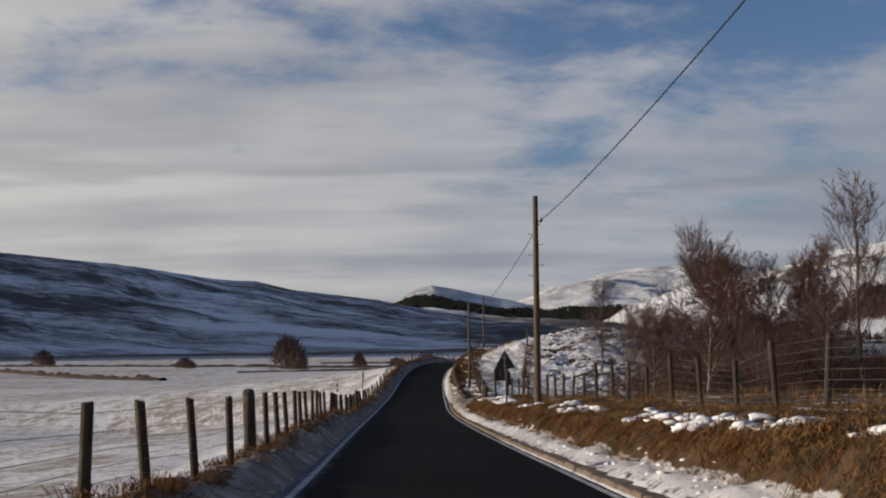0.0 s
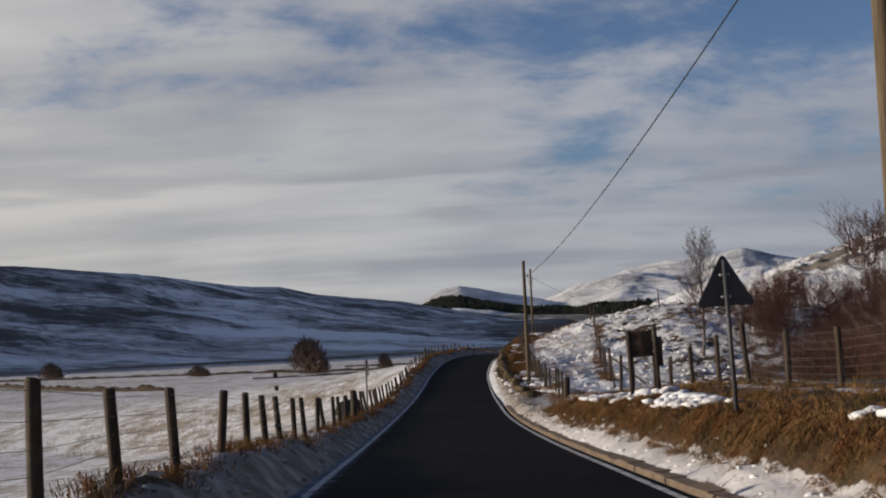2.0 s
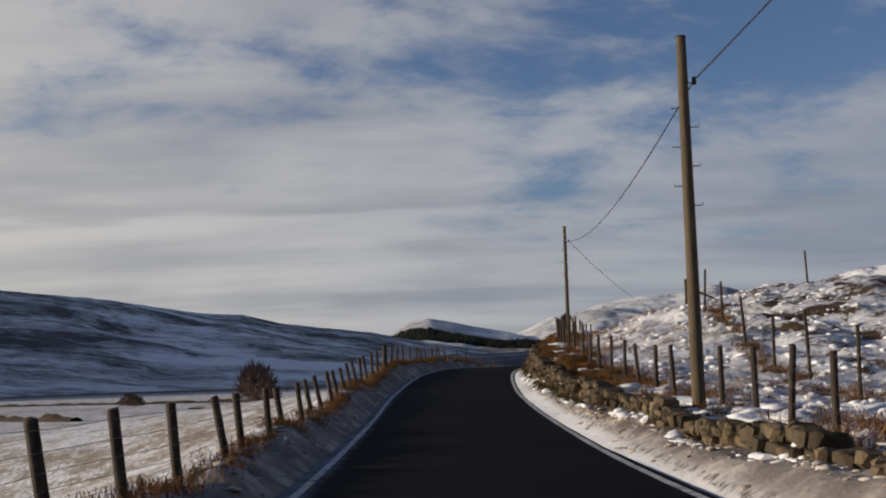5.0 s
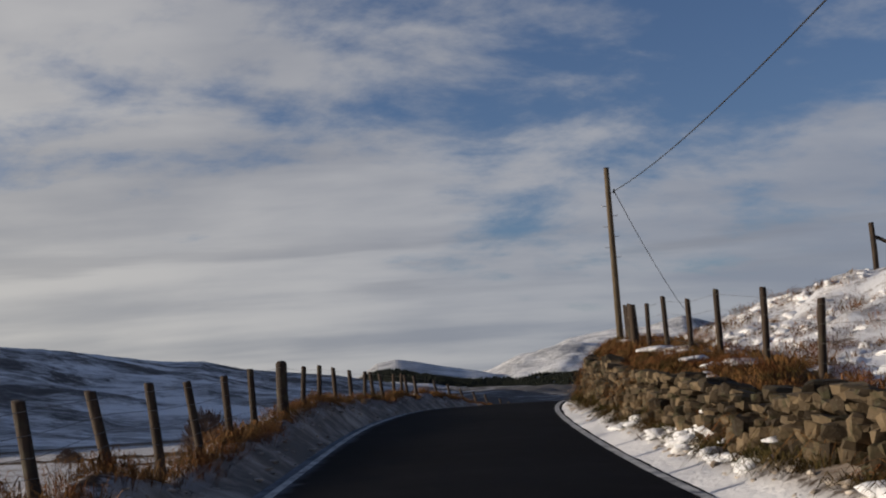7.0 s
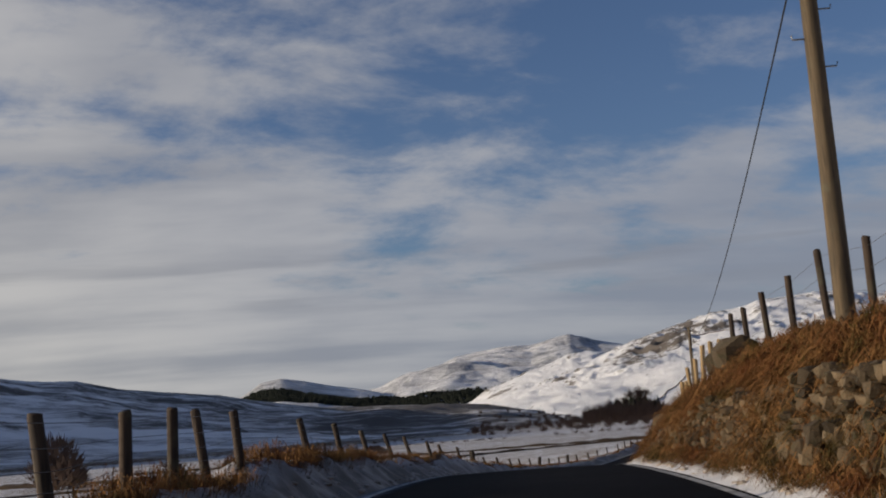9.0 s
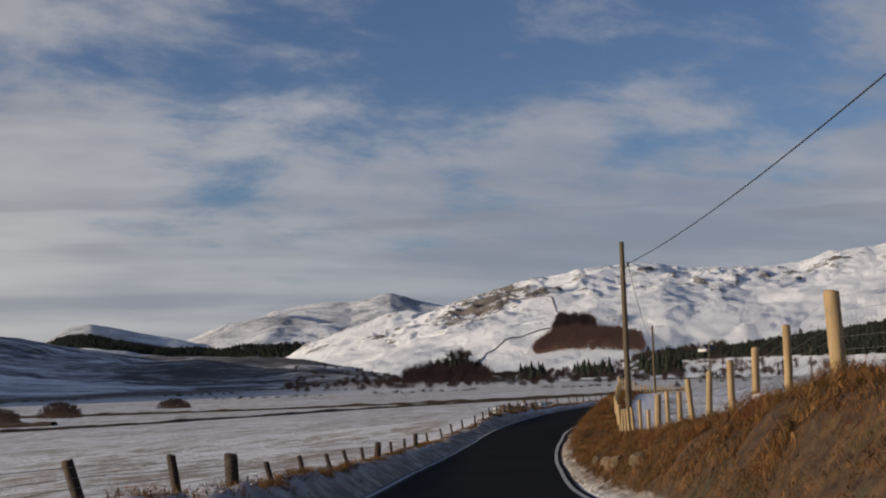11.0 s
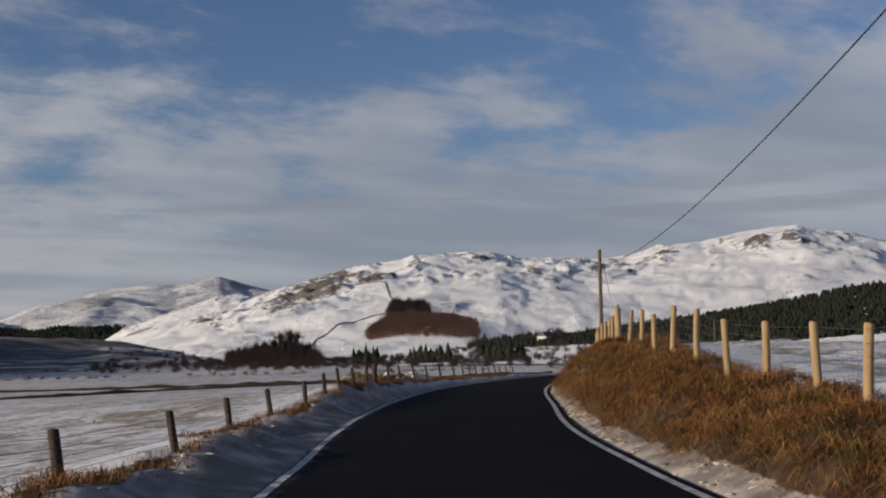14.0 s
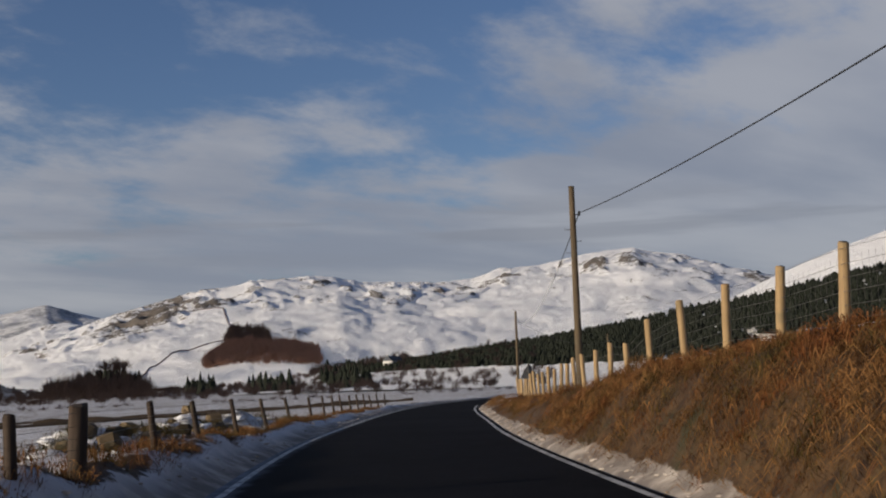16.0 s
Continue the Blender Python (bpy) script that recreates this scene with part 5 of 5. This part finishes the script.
blades("rough_grass", "dark dead grass among the rubble heap", tussocks(117, 238, 268, 320, lambda s, u: -4.2 - 1.8 * u, 60, 0.26), 0.36, 0.8, 0.0, "moss", 118)
for n, (s0, s1, count) in enumerate(((-20, 60, 1500), (60, 140, 900), (140, 235, 1700))):
    blades("field_grass", "short yellowed grass poking through field snow", tussocks(121 + n, s0, s1, count, lambda s, u: -3.7 - 26 * u**1.7, 9, 0.12), 0.12, 0.9, 0.0, "grass", 131 + n)


# ---- a cottage down the valley ----
cx, cy = 373.0, 821.0
cottage = thing("cottage", "small far white cottage with a grey slate roof", "house", m=pose(cx, cy, land_z(cx, cy), 0, 0, 25))
M["harl"] = material("white_harling", tone((0.55, 0.54, 0.51), (0.68, 0.67, 0.64), 0.8), rough=0.9)
M["slate"] = material("grey_slates", tone((0.05, 0.055, 0.07), (0.11, 0.115, 0.13), 0.6), rough=0.7)
part("wall", make_mesh("wall", *block(11.0, 6.5, 4.4, (0, 0, 2.0), 0, 0.02), M["harl"]), cottage)
roof = part("roof", prism([(-3.7, 4.1), (3.7, 4.1), (0.2, 7.0), (-0.2, 7.0)], 11.6, M["slate"], "roof"), cottage, "pitched grey slate roof", pose(0, 0, 0, 0, 0, 90))
for ex in (-5.0, 5.0):
    part("chimney", make_mesh("chimney", *block(0.9, 0.9, 1.8, (0, ex, 7.2), 0, 0.05), M["harl"]), roof)
for wx in (-3.4, 0.0, 3.4):
    part("window", make_mesh("window", *block(1.1, 0.12, 1.4, (wx, -3.27, 2.2), 0, 0.1), M["slate"]), cottage, "dark sash window")

# ---- bare trees ----
def limb(g, start, way, length, r0, bend, segs):
    """A bent branch: points and radii."""
    pts, rad, p, w = [start], [r0], np.array(start, float), np.array(way, float)
    for i in range(segs):
        w = w + g.normal(0, bend, 3) + np.array([0, 0, 0.06])
        w /= np.linalg.norm(w)
        p = p + w * length / segs
        pts.append(p.copy())
        rad.append(r0 * (1 - 0.85 * (i + 1) / segs))
    return np.array(pts), rad


def around(g, w, angle):
    """A way at some angle from w."""
    o = np.cross(w, g.normal(0, 1, 3))
    o /= np.linalg.norm(o) + 1e-9
    return w * math.cos(angle) + o * math.sin(angle)


def tree_meshes(seed, h, limbs, spread, twigs, low=0.18, wide=0.5):
    """Trunk and crown of a bare tree of height h."""
    g = np.random.default_rng(seed)
    trunk, crown = Heap(), Heap()
    pts, rad = limb(g, (0, 0, -0.25), (g.normal(0, 0.03), g.normal(0, 0.03), 1), h * 0.93, 0.010 * h + 0.015, 0.035, 12)
    trunk.add(*tube(pts, rad, 8))
    for i in range(limbs):
        u = low + (0.95 - low) * (i / limbs) ** 0.9
        at_ = u * 12
        k0 = min(int(at_), 11)
        p0 = pts[k0] + (pts[k0 + 1] - pts[k0]) * (at_ - k0)
        a = i * 2.4 + g.uniform(-0.4, 0.4)
        rise = spread * g.uniform(0.7, 1.2)
        way = np.array([math.cos(a) * math.sin(rise), math.sin(a) * math.sin(rise), math.cos(rise)])
        ln = h * wide * (1.0 - 0.72 * u) * g.uniform(0.7, 1.15)
        q, qr = limb(g, p0, way, ln, max(0.008, rad[k0] * 0.36), 0.09, 6)
        trunk.add(*tube(q, qr, 5, False))
        for j in range(7):
            b = 1.2 + 4.6 * j / 7 + g.uniform(-0.3, 0.3)
            b0 = min(int(b), 5)
            o = q[b0] + (q[b0 + 1] - q[b0]) * (b - b0)
            w2 = around(g, (q[b0 + 1] - q[b0]) / np.linalg.norm(q[b0 + 1] - q[b0]), g.uniform(0.4, 0.8))
            l2 = ln * 0.42 * (1 - 0.09 * j) * g.uniform(0.7, 1.2)
            t, tr = limb(g, o, w2, l2, 0.009, 0.13, 4)
            crown.add(*tube(t, tr, 3, False))
            for m in range(twigs):
                c0 = g.integers(0, 4)
                w3 = around(g, (t[c0 + 1] - t[c0]) / np.linalg.norm(t[c0 + 1] - t[c0]), g.uniform(0.3, 0.8))
                e, er = limb(g, t[c0] + (t[c0 + 1] - t[c0]) * g.random(), w3, l2 * g.uniform(0.35, 0.7), 0.005, 0.15, 2)
                crown.add(*tube(e, [r + 0.0025 for r in er], 3, False))
    return trunk.mesh("trunk", M["bark"]), crown.mesh("crown", M["twig"])


def shrub_meshes(seed, h, wide, stems, twigs):
    """A many-stemmed bare bush."""
    g = np.random.default_rng(seed)
    low, high = Heap(), Heap()
    for i in range(stems):
        a, lean = g.uniform(0, 6.283), g.uniform(0.05, 0.75)
        o = (math.cos(a) * wide * 0.3 * g.random(), math.sin(a) * wide * 0.3 * g.random(), -0.1)
        q, qr = limb(g, o, (math.cos(a) * math.sin(lean), math.sin(a) * math.sin(lean), math.cos(lean)), h * g.uniform(0.7, 1.1) * (1 - 0.25 * lean), 0.018, 0.10, 6)
        low.add(*tube(q, qr, 4, False))
        for j in range(twigs):
            b0 = g.integers(1, 6)
            w2 = around(g, (q[b0 + 1] - q[b0]) / np.linalg.norm(q[b0 + 1] - q[b0]), g.uniform(0.25, 0.8))
            t, tr = limb(g, q[b0] + (q[b0 + 1] - q[b0]) * g.random(), w2, h * 0.30 * g.uniform(0.5, 1.2), 0.007, 0.14, 3)
            high.add(*tube(t, [r + 0.002 for r in tr], 3, False))
            for m in range(2):
                w3 = around(g, (t[2] - t[1]) / np.linalg.norm(t[2] - t[1]), g.uniform(0.3, 0.8))
                e, er = limb(g, t[1 + m], w3, h * 0.13 * g.uniform(0.5, 1.2), 0.005, 0.1, 2)
                high.add(*tube(e, [r + 0.0015 for r in er], 3, False))
    return low.mesh("stem", M["twig"]), high.mesh("crown", M["shrub"])


def plant(name, label, category, group, meshes, names, spots):
    """One plant with its parts, then copies of it."""
    first = None
    for x, y, k_, turn in spots:
        m = pose(x, y, land_z(x, y), 0, 0, turn) @ Matrix.Scale(k_, 4)
        if first is None:
            first = thing(name, label, category, group, m)
            for nm, me in zip(names, meshes):
                part(nm, me, first)
        else:
            c = copy_thing(first, Matrix.LocRotScale(m.translation, m.to_quaternion(), None))
            c.scale = (k_, k_, k_)
    return first


bpy.context.view_layer.update()
birch = "slender bare birch with purple-brown twigs"
plant("birch_tree", birch + " beside the snowy mound", "tree", "bare trees", tree_meshes(3, 8.6, 40, 0.58, 9, 0.14, 0.50), ("trunk", "crown"), [(14.2, 105.8, 1.0, 0), (23.5, 74.5, 1.2, 80), (18.2, 50.5, 1.15, 200)])
plant("birch_tree", birch + " among shrubs", "tree", "bare trees", tree_meshes(8, 6.6, 36, 0.62, 9, 0.14, 0.52), ("trunk", "crown"), [(16.0, 101.4, 0.85, 10), (15.6, 57.0, 1.1, 130), (20.5, 66.0, 1.25, 260), (24.0, 92.0, 0.85, 40), (25.0, 58.0, 1.05, 70)])
plant("alder_tree", "dense bare purple-brown tree behind the fence", "tree", "bare trees", tree_meshes(13, 6.2, 46, 0.95, 12, 0.08, 0.60), ("trunk", "crown"), [(12.9, 57.5, 1.32, 0), (15.8, 63.0, 1.3, 90), (13.2, 49.0, 0.6, 170), (19.0, 58.5, 0.9, 250), (22.5, 83.0, 0.9, 20), (17.0, 52.0, 0.9, 33), (10.8, 60.5, 0.8, 77), (21.5, 70.0, 1.1, 140)])
gs = random.Random(5)
shrub_spots = [[], [], []]
for i in range(76):
    y = gs.uniform(48, 84)
    x = gs.uniform(9.6 if y < 66 else 11.5, 27)
    shrub_spots[i % 3].append((x, y, gs.uniform(0.55, 1.05) * (0.75 if x < 12 else 1.0), gs.uniform(0, 360)))
for i in range(90):
    y = gs.uniform(72, 114)
    shrub_spots[i % 3].append((gs.uniform(17.0 + 0.12 * (y - 72), 38), y, gs.uniform(0.6, 1.25), gs.uniform(0, 360)))
for i in range(54):
    shrub_spots[i % 3].append((gs.uniform(18.5, 36), gs.uniform(98, 126), gs.uniform(0.75, 1.25), gs.uniform(0, 360)))
for i in range(44):
    shrub_spots[i % 3].append((gs.uniform(12.6, 21), gs.uniform(64, 90), gs.uniform(0.4, 0.75), gs.uniform(0, 360)))
for i, sp in enumerate(shrub_spots):
    plant("shrub", "tangled leafless red-brown shrub in thin snow", "shrub", "thicket of shrubs", shrub_meshes(20 + i, 2.9, 2.2, 28, 11), ("stem", "crown"), sp)

# ---- lumps of ploughed snow ----
def lump(g, r, flat_=0.55, cuts=2):
    bm = bmesh.new()
    bmesh.ops.create_icosphere(bm, subdivisions=cuts, radius=1.0)
    v = np.array([p.co for p in bm.verts])
    f = np.array([[p.index for p in q.verts] for q in bm.faces])
    bm.free()
    o = g.uniform(0, 50, 2)
    k_ = 1 + 0.95 * wave(v[:, 0] * 1.3 + o[0], v[:, 1] * 1.3 + v[:, 2] * 1.7 + o[1], 1.0, 3, 2)
    return v * k_[:, None] * np.array([1, g.uniform(0.6, 1.3), flat_]) * r, f


G = np.random.default_rng(77)
SHAPES = [lump(G, 1.0) for _ in range(8)]
CRUMBS = [lump(G, 1.0, 0.55, 1) for _ in range(8)]


def CAPS(s0, s1, patches, each):
    """Places along the road, gathered in patches."""
    mids = G.uniform(s0, s1, patches)
    return [float(m + G.normal(0, 0.45)) for m in mids for _ in range(each)]


def snow_lumps(label, spots, flat_=0.7, mat="snow", lift=0.0):
    heap = Heap()
    for s, d, r in spots:
        x, y, z = ground_at(s, d)
        v, f = (SHAPES if r > 0.13 else CRUMBS)[G.integers(0, 8)]
        a = G.uniform(0, 6.283)
        w = v * r
        w = np.stack([w[:, 0] * math.cos(a) - w[:, 1] * math.sin(a), w[:, 0] * math.sin(a) + w[:, 1] * math.cos(a), w[:, 2]], 1)
        heap.add(w * [1, 1, flat_] + [x, y, z - 0.05 * r + lift], f)
    return tagged(new("snow_lumps", heap.mesh("snow_lumps", M[mat])), label, "snow", kind="stuff")


snow_lumps("crumbly ploughed snow below the grass bank", [(s, float(foot(s)) - G.uniform(-0.12, 0.5), G.uniform(0.02, 0.075)) for s in G.uniform(-18, 70, 420)])
snow_lumps("crumbly ploughed snow under the stone wall", [(s, float(foot(s)) - G.uniform(0.0, 0.45), G.uniform(0.02, 0.09)) for s in G.uniform(68, 150, 520)], 0.7, "dirty_snow")
snow_lumps("rough clods of ploughed snow by the broken wall", [(s, float(foot(s)) - G.uniform(0.0, 0.85), G.uniform(0.03, 0.12)) for s in G.uniform(56, 104, 260)], 0.45, "dirty_snow")
snow_lumps("crumbly ploughed snow along the steep bank", [(s, float(foot(s)) - G.uniform(0.02, 0.40), G.uniform(0.02, 0.08)) for s in G.uniform(150, 285, 620)], 0.6, "dirty_snow")
snow_lumps("crumbly ploughed snow on the field verge", [(s, -G.uniform(2.35, 2.95) * (1 if s < 160 else G.uniform(1.0, 1.25)), G.uniform(0.03, 0.10) * (1 if s < 160 else 0.8)) for s in G.uniform(-18, 285, 900)], 0.6, "dirty_snow")
snow_lumps("patches of snow lying on the bank's top", [(s, float(foot(s)) + G.uniform(0.42, 1.15), G.uniform(0.05, 0.19)) for s in CAPS(-18, 44, 34, 15) + CAPS(44, 66, 36, 14)], 0.6, "snow", 0.05)
snow_lumps("patches of snow lying above the stone wall", [(s, float(foot(s)) + G.uniform(1.1, 2.4), G.uniform(0.12, 0.40)) for s in CAPS(80, 140, 26, 6)] + [(s, float(foot(s)) + G.uniform(0.2, 0.9), G.uniform(0.07, 0.2)) for s in CAPS(84, 116, 16, 4)] + [(s, float(foot(s)) + G.uniform(1.7, 2.6), G.uniform(0.10, 0.25)) for s in CAPS(160, 205, 5, 4)], 0.42, "snow", 0.10)
snow_lumps("lumpy snow lying between grass on the mound", [(s, float(right_fence(s)) + 0.3 + 11 * u**1.3, G.uniform(0.07, 0.22)) for s, u in zip(G.uniform(84, 142, 1500), G.random(1500))], 0.7)
snow_lumps("clods of snow lodged along the stone wall's foot", [(s, float(foot(s)) + G.uniform(-0.25, 0.15), G.uniform(0.06, 0.20)) for s in CAPS(84, 116, 30, 6)], 0.6)


# ---- stones ----
def stone_shape(seed):
    g = np.random.default_rng(seed)
    bm = bmesh.new()
    bmesh.ops.create_cube(bm, size=1.0)
    bmesh.ops.bevel(bm, geom=list(bm.edges), offset=0.19, segments=1, affect="EDGES")
    for p in bm.verts:
        p.co += Vector(g.normal(0, 0.06, 3))
    bmesh.ops.triangulate(bm, faces=bm.faces)
    v = np.array([p.co for p in bm.verts])
    f = np.array([[p.index for p in q.verts] for q in bm.faces])
    bm.free()
    return v, f


STONES = [stone_shape(300 + i) for i in range(10)]
STONE_MESH = [make_mesh("stone", v, f, M["stone"], True) for v, f in STONES]


def wall_height(s):
    return float(along(s, (70, 0.15), (76, 0.25), (90, 0.3), (100, 0.46), (111, 0.52), (117, 0.64), (125, 0.78), (138, 0.76), (146, 0.45), (150, 0.2)))


wall = thing("dry_stone_wall", "old dry-stone retaining wall with mossy gaps", "wall", kind="structure")
rest = Heap()
placed = 0
g = np.random.default_rng(9)
spots = []
z_off = 0.0
while z_off < 1.3:
    hgt = g.uniform(0.09, 0.145) * (1.15 if z_off < 0.3 else 1.0)
    s = 79.6 + g.uniform(0, 0.5)
    while s < 152:
        ln = float(np.clip(g.lognormal(-1.82, 0.45), 0.08, 0.36))
        if z_off < wall_height(s) and g.random() > 0.10:
            spots.append((s, z_off, ln, hgt * float(np.clip(g.lognormal(0, 0.28), 0.65, 1.5))))
        s += ln * 0.98
    z_off += hgt * 0.93
for s, zo, ln, hg in spots:
    d = float(foot(s)) + 0.16 + 0.25 * zo + g.uniform(-0.09, 0.06)
    x, y = spot(s, d)
    z = float(centre(s)[2]) + 0.20 + zo + hg / 2 + 0.07 * math.sin(s * 0.9) + g.uniform(-0.04, 0.04)
    h = float(centre(s)[3])
    m = pose(float(x), float(y), z, g.uniform(-11, 11), g.uniform(-8, 8) + 8, -math.degrees(h) + g.uniform(-12, 12)) @ Matrix.Diagonal((g.uniform(0.30, 0.42), ln * 0.94, hg * 0.95, 1))
    i = int(g.integers(0, 10))
    if 104 < s < 130 and placed < 300 and (zo > 0.12):
        part("stone", STONE_MESH[i], wall, "", m)
        placed += 1
    else:
        a = np.array(m)
        rest.add(STONES[i][0] @ a[:3, :3].T + a[:3, 3], STONES[i][1])
part("stonework", rest.mesh("stonework", M["stone"], True), wall, "weathered field stones laid dry")["kind"] = "stuff"


def boulder(label, s, d, r, group, lift_=0.12):
    x, y, z = ground_at(s, d)
    v, f = STONES[int(g.integers(0, 10))]
    ob = new("boulder", make_mesh("boulder", v * r * [1.5, 1.9, 1.2], f, M["stone"], True))
    ob.matrix_basis = pose(x, y, z + r * lift_, g.uniform(-15, 15), g.uniform(-15, 15), g.uniform(0, 360))
    return tagged(ob, label, "boulder", group)


for s in np.sort(g.uniform(79, 106, 40)):
    boulder("tumbled field stone at the broken wall", float(s), float(foot(s)) + g.uniform(0.05, 0.95), g.uniform(0.05, 0.16), "tumbled stones")
for s, d, r in ((156.6, 3.3, 0.25), (143.5, 3.5, 0.42), (146.0, 3.7, 0.33), (172.0, 3.0, 0.18), (175.5, 3.05, 0.2), (177.2, 3.0, 0.16), (178.6, 3.1, 0.2), (180.4, 3.0, 0.17), (223.4, 3.25, 0.13), (223.8, 3.35, 0.16), (224.1, 3.2, 0.11), (224.5, 3.4, 0.15), (224.9, 3.25, 0.12), (226.6, 3.3, 0.15), (198.0, 4.2, 0.14)):
    boulder("half-buried field stone in the grass bank", s, d, r, "stones in the bank", 0.6)
for i in range(44):
    boulder("snow-dusted rubble stone beyond the field fence", 238.5 + g.uniform(0, 20), -4.3 - g.uniform(0, 1.7), g.uniform(0.10, 0.24), "rubble heap", 0.55)
snow_lumps("snow lying over the rubble heap", [(238.5 + G.uniform(0, 22), -4.2 - G.uniform(0, 1.8), G.uniform(0.1, 0.32)) for _ in range(140)], 0.5)
